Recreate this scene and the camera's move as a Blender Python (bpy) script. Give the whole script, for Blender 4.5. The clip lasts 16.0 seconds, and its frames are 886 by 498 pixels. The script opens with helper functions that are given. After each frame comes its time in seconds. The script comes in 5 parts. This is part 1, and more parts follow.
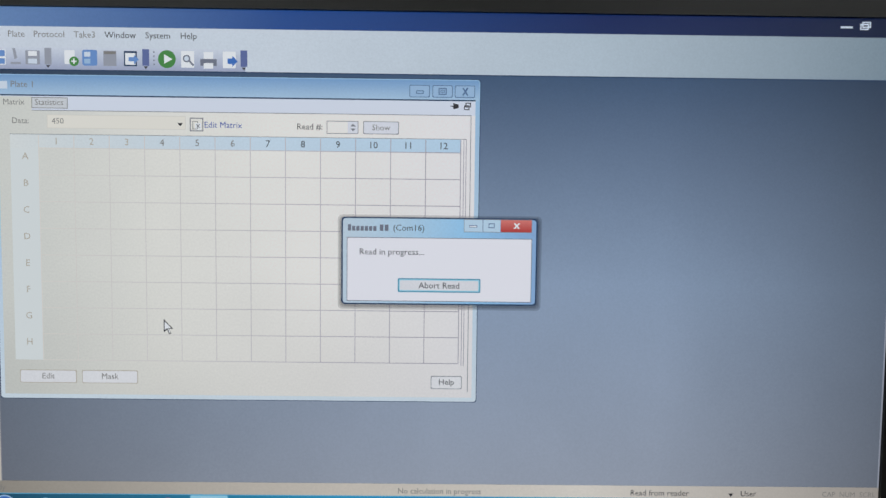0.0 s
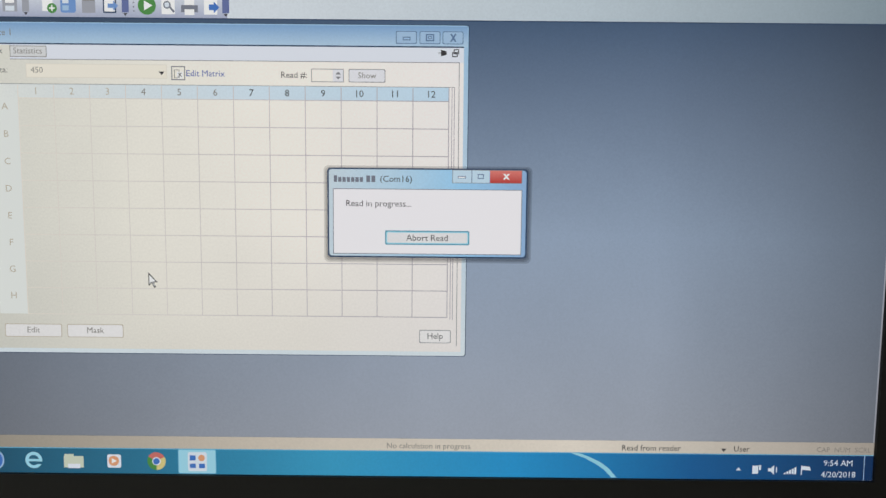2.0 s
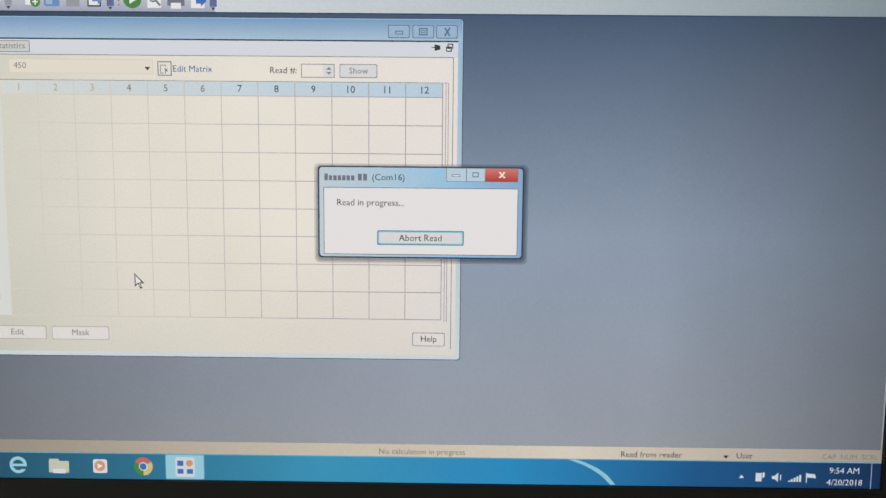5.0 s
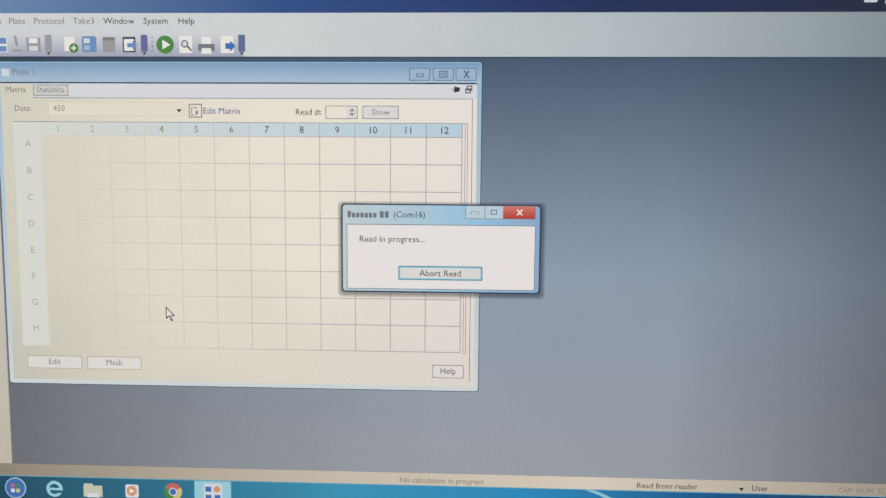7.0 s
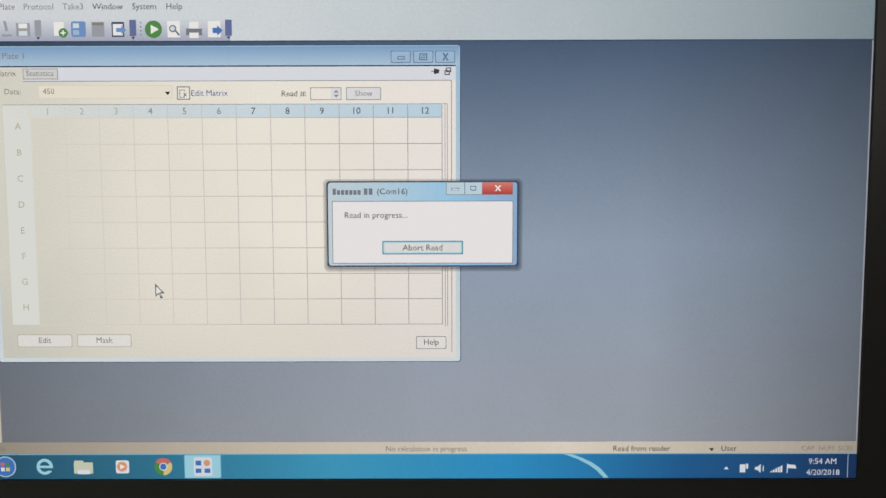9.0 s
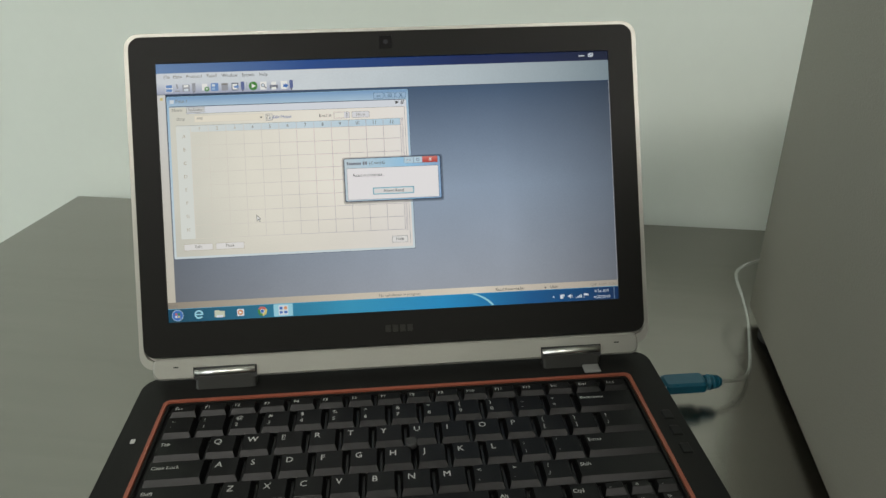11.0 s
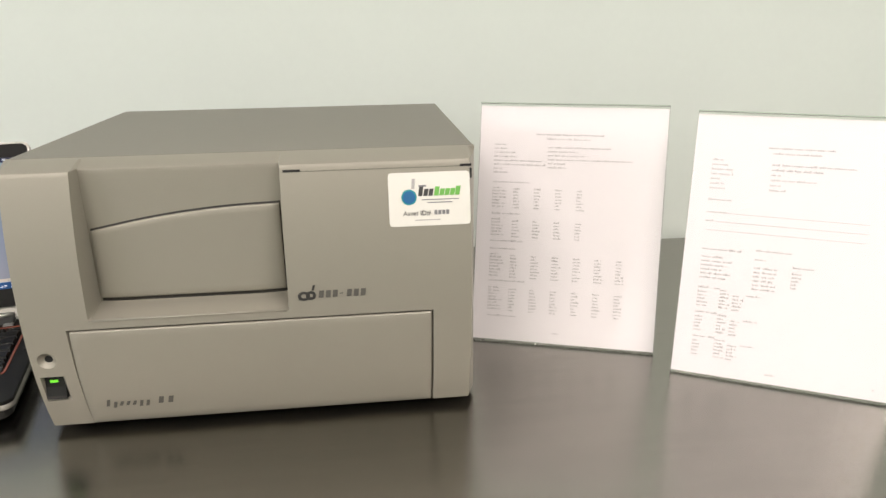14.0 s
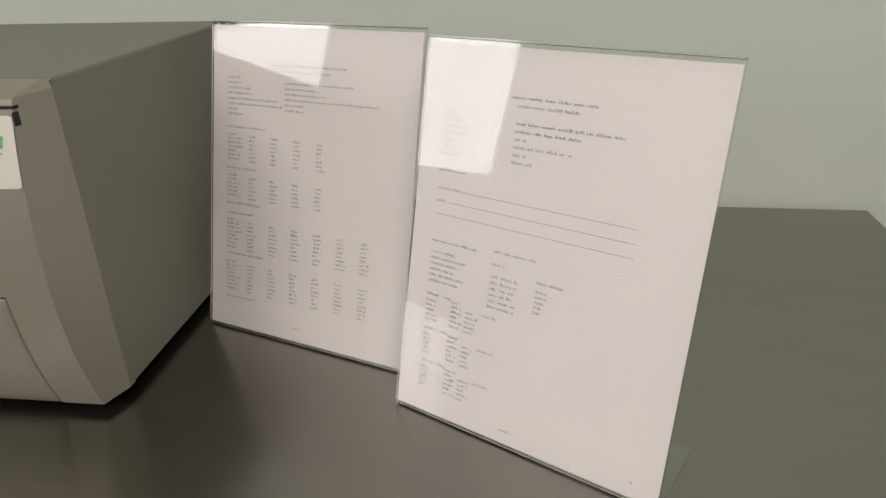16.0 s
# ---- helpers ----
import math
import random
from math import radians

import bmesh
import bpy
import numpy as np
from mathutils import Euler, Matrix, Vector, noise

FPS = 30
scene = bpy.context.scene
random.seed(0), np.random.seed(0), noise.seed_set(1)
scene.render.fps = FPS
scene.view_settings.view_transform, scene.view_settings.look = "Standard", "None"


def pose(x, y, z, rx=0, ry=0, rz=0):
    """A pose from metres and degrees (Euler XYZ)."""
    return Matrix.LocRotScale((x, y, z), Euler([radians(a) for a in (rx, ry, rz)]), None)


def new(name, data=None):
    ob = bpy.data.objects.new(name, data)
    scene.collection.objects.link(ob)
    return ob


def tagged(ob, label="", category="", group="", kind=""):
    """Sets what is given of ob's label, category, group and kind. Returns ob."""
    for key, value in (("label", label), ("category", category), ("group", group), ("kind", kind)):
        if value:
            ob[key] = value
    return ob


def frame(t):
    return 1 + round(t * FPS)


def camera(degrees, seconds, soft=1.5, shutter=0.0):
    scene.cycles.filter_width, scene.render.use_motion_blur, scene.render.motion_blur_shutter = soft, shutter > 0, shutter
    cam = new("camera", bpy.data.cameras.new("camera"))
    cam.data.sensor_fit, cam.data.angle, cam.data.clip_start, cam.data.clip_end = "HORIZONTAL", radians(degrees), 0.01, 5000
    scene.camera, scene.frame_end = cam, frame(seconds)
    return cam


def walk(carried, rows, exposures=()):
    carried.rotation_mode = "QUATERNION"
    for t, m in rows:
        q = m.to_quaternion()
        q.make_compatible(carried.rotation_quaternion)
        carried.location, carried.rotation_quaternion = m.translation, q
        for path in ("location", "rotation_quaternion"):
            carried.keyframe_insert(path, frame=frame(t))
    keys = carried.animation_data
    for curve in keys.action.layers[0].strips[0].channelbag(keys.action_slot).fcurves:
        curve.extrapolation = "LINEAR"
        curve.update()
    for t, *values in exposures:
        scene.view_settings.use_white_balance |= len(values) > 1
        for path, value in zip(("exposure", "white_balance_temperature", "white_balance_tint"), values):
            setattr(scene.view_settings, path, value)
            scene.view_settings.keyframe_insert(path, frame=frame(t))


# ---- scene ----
cam = camera(64.39, 16.0, soft=1.45)
TABLE = 0.90  # height of the table top
# seconds, x, y, height over the table, pitch, roll, yaw
ROWS = [
    (0.0, 0.0376, -0.1548, 0.2596, -29.24, -0.79, 13.59),
    (0.5, 0.0420, -0.1525, 0.2552, -30.51, -0.47, 13.95),
    (1.0, 0.0436, -0.1524, 0.2519, -30.86, -0.45, 13.89),
    (1.5, 0.0417, -0.1513, 0.2518, -31.24, -0.46, 13.93),
    (2.0, 0.0436, -0.1534, 0.2506, -31.14, -0.40, 14.05),
    (2.5, 0.0441, -0.1495, 0.2530, -31.68, -0.24, 14.18),
    (3.0, 0.0449, -0.1484, 0.2505, -31.40, -0.20, 14.32),
    (3.5, 0.0447, -0.1482, 0.2502, -31.32, -0.17, 14.50),
    (6.0, 0.0486, -0.1465, 0.2468, -31.26, -0.29, 14.38),
    (6.5, 0.0539, -0.1498, 0.2562, -31.30, -0.37, 15.28),
    (7.0, 0.0463, -0.1475, 0.2590, -30.77, 0.58, 15.94),
    (7.5, 0.0498, -0.1654, 0.2579, -30.04, 0.08, 14.72),
    (8.0, 0.0484, -0.1649, 0.2567, -29.48, 0.06, 14.48),
    (8.5, 0.0471, -0.1603, 0.2521, -29.95, 0.16, 13.68),
    (10.8, 0.0820, -0.3108, 0.2967, -27.61, -0.02, 14.05),
    (11.0, 0.0947, -0.3852, 0.3065, -26.25, 0.82, 9.10),
    (11.2, 0.1030, -0.4590, 0.3180, -24.33, 0.30, 3.99),
    (11.5, 0.0868, -0.5496, 0.3328, -22.02, -0.17, -0.57),
    (12.0, 0.0491, -0.6744, 0.3362, -17.59, -0.59, -7.91),
    (12.5, 0.1048, -0.7563, 0.3578, -15.77, -0.17, -8.32),
    (13.0, 0.2616, -0.8349, 0.3723, -15.44, 0.61, -5.91),
    (13.5, 0.4380, -0.8585, 0.3815, -17.16, 1.06, -4.49),
    (14.0, 0.5805, -0.8225, 0.3881, -18.89, 0.62, -5.64),
    (14.5, 0.7408, -0.7431, 0.3897, -21.77, 1.28, -3.30),
    (15.0, 0.8722, -0.6718, 0.3727, -22.40, 0.85, -2.34),
    (15.5, 0.9746, -0.6320, 0.3640, -23.47, 1.55, 3.05),
    (16.0, 1.0139, -0.6068, 0.3540, -24.82, 1.69, 8.34),
]
# seconds, stops, kelvin, tint
EXPOSURES = [(0.0, -0.55, 6000, 10), (1.0, -0.48, 6200, 9), (2.5, -0.45, 6480, 10), (6.0, -0.43, 6700, 10), (7.0, -0.43, 6780, 10), (8.5, -0.40, 6700, 10), (10.8, -0.58, 6550, 7), (11.0, -0.52, 6600, 8),
             (11.5, 0.10, 6680, 11), (12.0, 0.38, 6650, 14), (12.5, 0.46, 6650, 14), (13.0, 0.42, 6650, 16), (13.5, 0.34, 6650, 18), (14.0, 0.05, 6850, 18),
             (14.5, -0.27, 6900, 17), (15.0, -0.34, 6900, 17), (15.5, -0.42, 6950, 17), (16.0, -0.80, 6950, 17)]

walk(cam, [(t, pose(x, y, TABLE + z, 90 + pitch, roll, yaw)) for t, x, y, z, pitch, roll, yaw in ROWS], EXPOSURES)

# ---- world, window and lamps ----
world = bpy.data.worlds.new("daylight")
scene.world = world
world.use_nodes = True
sky = world.node_tree.nodes.new("ShaderNodeTexSky")
sky.sky_type, sky.sun_disc = "NISHITA", False
sky.sun_elevation, sky.sun_rotation = radians(35), radians(200)
world.node_tree.links.new(sky.outputs[0], world.node_tree.nodes["Background"].inputs[0])
world.node_tree.nodes["Background"].inputs[1].default_value = 0.1


def area_lamp(name, m, width, height, watts, colour):
    lamp = bpy.data.lights.new(name, "AREA")
    lamp.shape, lamp.size, lamp.size_y, lamp.energy, lamp.color = "RECTANGLE", width, height, watts, colour
    ob = new(name, lamp)
    ob.matrix_world = m
    return ob


ROOM_W, ROOM_E, ROOM_S, ROOM_N, ROOM_TOP = -4.6, 3.2, -2.6, 0.325, 2.6
WIN_W, WIN_E, WIN_LOW, WIN_HIGH = -4.5, -2.75, 1.34, 2.57
area_lamp("window_daylight", pose((WIN_W + WIN_E) / 2, ROOM_S - 0.06, (WIN_LOW + WIN_HIGH) / 2, 90, 0, 0), WIN_E - WIN_W, WIN_HIGH - WIN_LOW, 97, (0.93, 0.97, 1.0))
LAMPS = ((-0.45, -1.7, 38), (1.50, -1.45, 44))  # across, along, watts
for lx, ly, watts in LAMPS:
    area_lamp("troffer_light", pose(lx, ly, ROOM_TOP - 0.035, 0, 0, 0), 1.16, 0.56, watts, (1.0, 0.965, 0.92))


# ---- materials ----
def srgb(r, g, b):
    return tuple((c / 255 / 12.92 if c < 10.3 else ((c / 255 + 0.055) / 1.055) ** 2.4) for c in (r, g, b)) + (1.0,)


def surface(name, colour, rough=0.5, metal=0.0, grain=0.0, scale=40.0, bump=0.0, stretch=(1, 1, 1), blotch=0.0, specular=0.5):
    """A painted, moulded or metal surface: grain and blotches vary colour and roughness, bump gives relief."""
    m = bpy.data.materials.new(name)
    m.use_nodes = True
    nodes, links = m.node_tree.nodes, m.node_tree.links
    b = nodes["Principled BSDF"]
    b.inputs["Roughness"].default_value, b.inputs["Metallic"].default_value = rough, metal
    b.inputs["Specular IOR Level"].default_value = specular
    b.inputs["Base Color"].default_value = (*colour[:3], 1)
    if grain or blotch or bump:
        co = nodes.new("ShaderNodeTexCoord")
        mp = nodes.new("ShaderNodeMapping")
        mp.inputs["Scale"].default_value = stretch
        links.new(co.outputs["Object"], mp.inputs[0])
        fine, wide = nodes.new("ShaderNodeTexNoise"), nodes.new("ShaderNodeTexNoise")
        fine.inputs["Scale"].default_value, fine.inputs["Detail"].default_value = scale, 4
        wide.inputs["Scale"].default_value, wide.inputs["Detail"].default_value = scale / 14, 3
        links.new(mp.outputs[0], fine.inputs[0])
        links.new(mp.outputs[0], wide.inputs[0])
        add = nodes.new("ShaderNodeMath")
        add.operation = "MULTIPLY_ADD"
        links.new(fine.outputs[0], add.inputs[0])
        add.inputs[1].default_value = grain
        mul = nodes.new("ShaderNodeMath")
        mul.operation = "MULTIPLY"
        links.new(wide.outputs[0], mul.inputs[0])
        mul.inputs[1].default_value = blotch
        links.new(mul.outputs[0], add.inputs[2])
        val = nodes.new("ShaderNodeMath")
        val.operation = "ADD"
        links.new(add.outputs[0], val.inputs[0])
        val.inputs[1].default_value = 1 - (grain + blotch) / 2
        mix = nodes.new("ShaderNodeMix")
        mix.data_type, mix.blend_type = "RGBA", "MULTIPLY"
        mix.inputs[0].default_value = 1
        mix.inputs[6].default_value = (*colour[:3], 1)
        links.new(val.outputs[0], mix.inputs[7])
        links.new(mix.outputs[2], b.inputs["Base Color"])
        ro = nodes.new("ShaderNodeMath")
        ro.operation = "MULTIPLY"
        links.new(val.outputs[0], ro.inputs[0])
        ro.inputs[1].default_value = rough
        links.new(ro.outputs[0], b.inputs["Roughness"])
        if bump:
            bp = nodes.new("ShaderNodeBump")
            bp.inputs["Strength"].default_value, bp.inputs["Distance"].default_value = bump, 0.001
            links.new(fine.outputs[0], bp.inputs["Height"])
            links.new(bp.outputs[0], b.inputs["Normal"])
    return m


SCREEN_LEVEL = 1.25
SCREEN_W, SCREEN_H = 0.2938, 0.1652


def glow(name, colour, level=1.0):
    """A lit patch of the display."""
    m = bpy.data.materials.new(name)
    m.use_nodes = True
    b = m.node_tree.nodes["Principled BSDF"]
    b.inputs["Base Color"].default_value = (0.01, 0.01, 0.012, 1)
    b.inputs["Roughness"].default_value, b.inputs["Specular IOR Level"].default_value = 0.5, 0.1
    b.inputs["Emission Color"].default_value = srgb(*colour)
    b.inputs["Emission Strength"].default_value = level * SCREEN_LEVEL
    return m


def sparkle(m, co, shown):
    """The fine sparkle and faint unevenness that a matt display panel adds to its picture."""
    nodes, links = m.node_tree.nodes, m.node_tree.links
    for scale, detail, spread in ((1500.0, 2, 0.04), (30.0, 2, 0.03)):
        speck, rng, mix = nodes.new("ShaderNodeTexNoise"), nodes.new("ShaderNodeMapRange"), nodes.new("ShaderNodeMix")
        speck.inputs["Scale"].default_value, speck.inputs["Detail"].default_value = scale, detail
        links.new(co.outputs["Object"], speck.inputs[0])
        rng.inputs[1].default_value, rng.inputs[2].default_value = 0.25, 0.75
        rng.inputs[3].default_value, rng.inputs[4].default_value = 1 - spread, 1 + spread
        links.new(speck.outputs[0], rng.inputs[0])
        mix.data_type, mix.blend_type = "RGBA", "MULTIPLY"
        mix.inputs[0].default_value = 1
        links.new(shown, mix.inputs[6])
        links.new(rng.outputs[0], mix.inputs[7])
        shown = mix.outputs[2]
    return shown


def glow_ramp(name, axis, start, end, colours, across=(), down=()):
    """A lit patch of the display whose colour runs from start to end along one axis of the panel (0 across, 1 up);
    across and down paint in a brightness falloff.
    """
    m = glow(name, colours[0])
    nodes, links = m.node_tree.nodes, m.node_tree.links
    co, sep, rng, ramp = [nodes.new("ShaderNode" + n) for n in ("TexCoord", "SeparateXYZ", "MapRange", "ValToRGB")]
    links.new(co.outputs["Object"], sep.inputs[0])
    links.new(sep.outputs[axis], rng.inputs[0])
    rng.inputs[1].default_value, rng.inputs[2].default_value = start, end
    links.new(rng.outputs[0], ramp.inputs[0])
    el = ramp.color_ramp.elements
    while len(el) < len(colours):
        el.new(0.5)
    for i, c in enumerate(colours):
        el[i].position, el[i].color = i / (len(colours) - 1), srgb(*c)
    shown = ramp.outputs[0]
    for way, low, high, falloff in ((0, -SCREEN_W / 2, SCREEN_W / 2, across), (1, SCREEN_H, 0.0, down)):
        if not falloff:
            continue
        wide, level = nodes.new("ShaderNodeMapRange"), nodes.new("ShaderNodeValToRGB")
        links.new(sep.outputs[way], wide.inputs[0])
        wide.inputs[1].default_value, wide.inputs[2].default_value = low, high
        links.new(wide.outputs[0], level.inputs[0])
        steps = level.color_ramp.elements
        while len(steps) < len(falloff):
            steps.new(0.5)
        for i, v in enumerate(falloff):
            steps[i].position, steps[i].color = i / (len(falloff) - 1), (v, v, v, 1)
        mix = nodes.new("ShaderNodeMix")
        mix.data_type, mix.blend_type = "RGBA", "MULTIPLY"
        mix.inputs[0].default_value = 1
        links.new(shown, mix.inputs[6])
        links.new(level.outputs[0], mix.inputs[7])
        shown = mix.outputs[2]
    links.new(sparkle(m, co, shown), nodes["Principled BSDF"].inputs["Emission Color"])
    return m


def veil(name, alpha):
    """A dark, half-transparent layer of the displayed picture."""
    m = bpy.data.materials.new(name)
    m.use_nodes = True
    nodes, links = m.node_tree.nodes, m.node_tree.links
    mix, clear, dark = nodes.new("ShaderNodeMixShader"), nodes.new("ShaderNodeBsdfTransparent"), nodes.new("ShaderNodeBsdfDiffuse")
    dark.inputs[0].default_value = (0.01, 0.012, 0.02, 1)
    mix.inputs[0].default_value = alpha
    links.new(clear.outputs[0], mix.inputs[1])
    links.new(dark.outputs[0], mix.inputs[2])
    links.new(mix.outputs[0], nodes["Material Output"].inputs[0])
    return m


def acrylic(name, plain=0.0):
    """Clear sheet: mostly see-through, with a Fresnel gloss."""
    m = bpy.data.materials.new(name)
    m.use_nodes = True
    nodes, links = m.node_tree.nodes, m.node_tree.links
    mix, clear, gloss, fr = [nodes.new("ShaderNode" + n) for n in ("MixShader", "BsdfTransparent", "BsdfGlossy", "Fresnel")]
    clear.inputs[0].default_value = (0.985, 0.99, 0.98, 1)
    gloss.inputs["Roughness"].default_value = 0.03
    fr.inputs[0].default_value = 1.49
    if plain:
        mix.inputs[0].default_value = plain
    else:
        links.new(fr.outputs[0], mix.inputs[0])
    links.new(clear.outputs[0], mix.inputs[1])
    links.new(gloss.outputs[0], mix.inputs[2])
    links.new(mix.outputs[0], nodes["Material Output"].inputs[0])
    return m


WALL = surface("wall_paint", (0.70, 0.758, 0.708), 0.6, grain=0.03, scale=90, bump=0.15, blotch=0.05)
WALL_SOUTH = surface("wall_paint_darkened", (0.27, 0.32, 0.265), 0.7, grain=0.03, scale=90, bump=0.15, blotch=0.05)
CEIL = surface("ceiling_paint", (0.78, 0.78, 0.75), 0.8, grain=0.04, scale=60, bump=0.2)
FLOOR = surface("vinyl_floor", (0.22, 0.215, 0.20), 0.45, grain=0.2, scale=120, blotch=0.15)
STEEL = surface("brushed_steel", (0.322, 0.307, 0.282), 0.22, 1.0, grain=0.06, scale=160, bump=0.06, stretch=(0.5, 9, 9), blotch=0.16)
STEEL_EDGE = surface("steel_edge", (0.55, 0.54, 0.51), 0.3, 1.0, grain=0.08, scale=60)
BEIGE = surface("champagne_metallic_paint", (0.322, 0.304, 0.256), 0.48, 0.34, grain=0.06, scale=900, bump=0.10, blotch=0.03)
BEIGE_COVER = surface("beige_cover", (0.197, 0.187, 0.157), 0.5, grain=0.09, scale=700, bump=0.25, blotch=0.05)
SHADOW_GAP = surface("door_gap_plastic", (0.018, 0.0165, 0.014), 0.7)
DARK_GAP = surface("dark_gap", (0.012, 0.012, 0.012), 0.7)
BLACK = surface("black_plastic", (0.007, 0.007, 0.007), 0.45, grain=0.2, scale=500, bump=0.1)
PALM = surface("black_soft_coat", (0.0098, 0.0098, 0.0091), 0.48, grain=0.25, scale=900, bump=0.12, blotch=0.15, specular=0.13)
GREY_KEY = surface("worn_grey_plastic", (0.022, 0.0215, 0.02), 0.4, grain=0.15, scale=700, bump=0.08, specular=0.3)
KEYCAP = surface("key_plastic", (0.0032, 0.0032, 0.0031), 0.38, grain=0.2, scale=700, bump=0.08, specular=0.22)
BEZEL = surface("bezel_plastic", (0.0095, 0.0090, 0.0082), 0.42, grain=0.15, scale=1500, bump=0.06, specular=0.12)
SILVER = surface("silver_magnesium", (0.37, 0.358, 0.328), 0.40, 0.6, grain=0.06, scale=800, bump=0.06)
CHROME = surface("chrome", (0.74, 0.73, 0.70), 0.32, 1.0)
ORANGE = surface("orange_trim", (0.27, 0.074, 0.042), 0.45, 0.1, grain=0.1, scale=500)
LEGEND = surface("key_legend", (0.46, 0.46, 0.44), 0.5)
GREY_BTN = surface("grey_button", (0.30, 0.30, 0.29), 0.35, 0.4)
PAPER = surface("paper", (0.79, 0.763, 0.768), 0.7, grain=0.02, scale=18, bump=0.6, blotch=0.03)
INK = surface("printer_ink", (0.33, 0.32, 0.32), 0.7)
INK_PALE = surface("thin_printer_ink", (0.40, 0.385, 0.38), 0.7)
CLEAR = acrylic("clear_acrylic")
CLEAR_FOOT = acrylic("clear_acrylic_foot", 0.07)
EDGE = surface("acrylic_edge", (0.42, 0.50, 0.42), 0.12, grain=0.1, scale=60)
TEAL = surface("teal_plastic", (0.003, 0.075, 0.12), 0.28, grain=0.1, scale=300)
CABLE = acrylic("clear_cable_jacket", 0.35)
LABEL = surface("label_vinyl", (0.75, 0.735, 0.68), 0.35, grain=0.02, scale=300)
LABEL_BLUE = surface("label_blue", (0.02, 0.13, 0.30), 0.35)
LABEL_TEAL = surface("label_teal", (0.02, 0.28, 0.30), 0.35)
LABEL_GREEN = surface("label_green", (0.16, 0.46, 0.10), 0.35)
MARK_TEXT = surface("label_black", (0.06, 0.06, 0.06), 0.4)
LABEL_GREY = surface("label_grey", (0.22, 0.22, 0.23), 0.4)
STICK_BLUE = surface("sticker_blue", (0.05, 0.22, 0.62), 0.25)
STICK_PALE = surface("sticker_pale", (0.55, 0.68, 0.85), 0.25)
STICK_NAVY = surface("sticker_navy", (0.03, 0.08, 0.22), 0.25)
STICK_RED = surface("sticker_red", (0.70, 0.12, 0.04), 0.25)
STICK_YELLOW = surface("sticker_yellow", (0.80, 0.55, 0.05), 0.25)
STICK_GREEN = surface("sticker_green", (0.15, 0.45, 0.08), 0.25)
RUBBER = surface("rubber", (0.02, 0.02, 0.02), 0.8)
LENS = surface("lens_glass", (0.03, 0.03, 0.035), 0.2)
CAM_BLACK = surface("webcam_black", (0.003, 0.003, 0.003), 0.5, specular=0.1)
LED = bpy.data.materials.new("green_led")
LED.use_nodes = True
LED.node_tree.nodes["Principled BSDF"].inputs["Base Color"].default_value = (0.05, 0.3, 0.02, 1)
LED.node_tree.nodes["Principled BSDF"].inputs["Emission Color"].default_value = (0.18, 0.9, 0.04, 1)
LED.node_tree.nodes["Principled BSDF"].inputs["Emission Strength"].default_value = 0.7


# ---- mesh helpers ----
def glyphs(body, size, align="LEFT"):
    """Flat letters of the built-in font: points and faces, baseline at y = 0."""
    c = bpy.data.curves.new("lettering", "FONT")
    c.body, c.size, c.align_x, c.resolution_u = body, size, align, 2
    ob = new("lettering", c)
    bpy.context.view_layer.update()
    ev = ob.evaluated_get(bpy.context.evaluated_depsgraph_get())
    me = ev.to_mesh()
    points, faces = [(v.co.x, v.co.y) for v in me.vertices], [tuple(p.vertices) for p in me.polygons]
    ev.to_mesh_clear()
    bpy.data.objects.remove(ob)
    bpy.data.curves.remove(c)
    return points, faces


def part(name, bm, materials, parent=None, label="", m=None, smooth=False):
    """Links a bmesh as one mesh object, under a thing or a part where one is given."""
    me = bpy.data.meshes.new(name)
    if smooth:
        for f in bm.faces:
            f.smooth = True
    bm.to_mesh(me)
    bm.free()
    for mt in materials if isinstance(materials, (list, tuple)) else [materials]:
        me.materials.append(mt)
    ob = new(name, me)
    if parent:
        ob.parent = parent
    if m is not None:
        ob.matrix_basis = m
    return tagged(ob, label)


def empty(name, m, label, category, group=""):
    ob = new(name)
    ob.empty_display_size = 0.05
    ob.matrix_world = m
    return tagged(ob, label, category, group)


def box(bm, lo, hi, bevel=0.0, mat=0, segments=2):
    """A box from corner to corner with rounded edges."""
    lo, hi = Vector(lo), Vector(hi)
    made = bmesh.ops.create_cube(bm, size=1, matrix=Matrix.Translation((lo + hi) / 2) @ Matrix.Diagonal((*(hi - lo), 1)))
    verts = made["verts"]
    faces = {f for v in verts for f in v.link_faces}
    if bevel:
        edges = list({e for v in verts for e in v.link_edges})
        out = bmesh.ops.bevel(bm, geom=edges, offset=bevel, segments=segments, affect="EDGES", profile=0.5, clamp_overlap=True)
        faces = {f for f in faces if f.is_valid} | set(out["faces"])
    for f in faces:
        f.material_index = mat
    return bm


def tube(bm, a, b, r, mat=0, sides=20, r2=None):
    """A round bar from a to b."""
    a, b = Vector(a), Vector(b)
    turn = (b - a).to_track_quat("Z", "Y").to_matrix().to_4x4()
    made = bmesh.ops.create_cone(bm, cap_ends=True, segments=sides, radius1=r, radius2=r if r2 is None else r2, depth=(b - a).length,
                                 matrix=Matrix.Translation((a + b) / 2) @ turn)
    for f in {f for v in made["verts"] for f in v.link_faces}:
        f.material_index = mat
        f.smooth = len(f.verts) == 4
    return bm


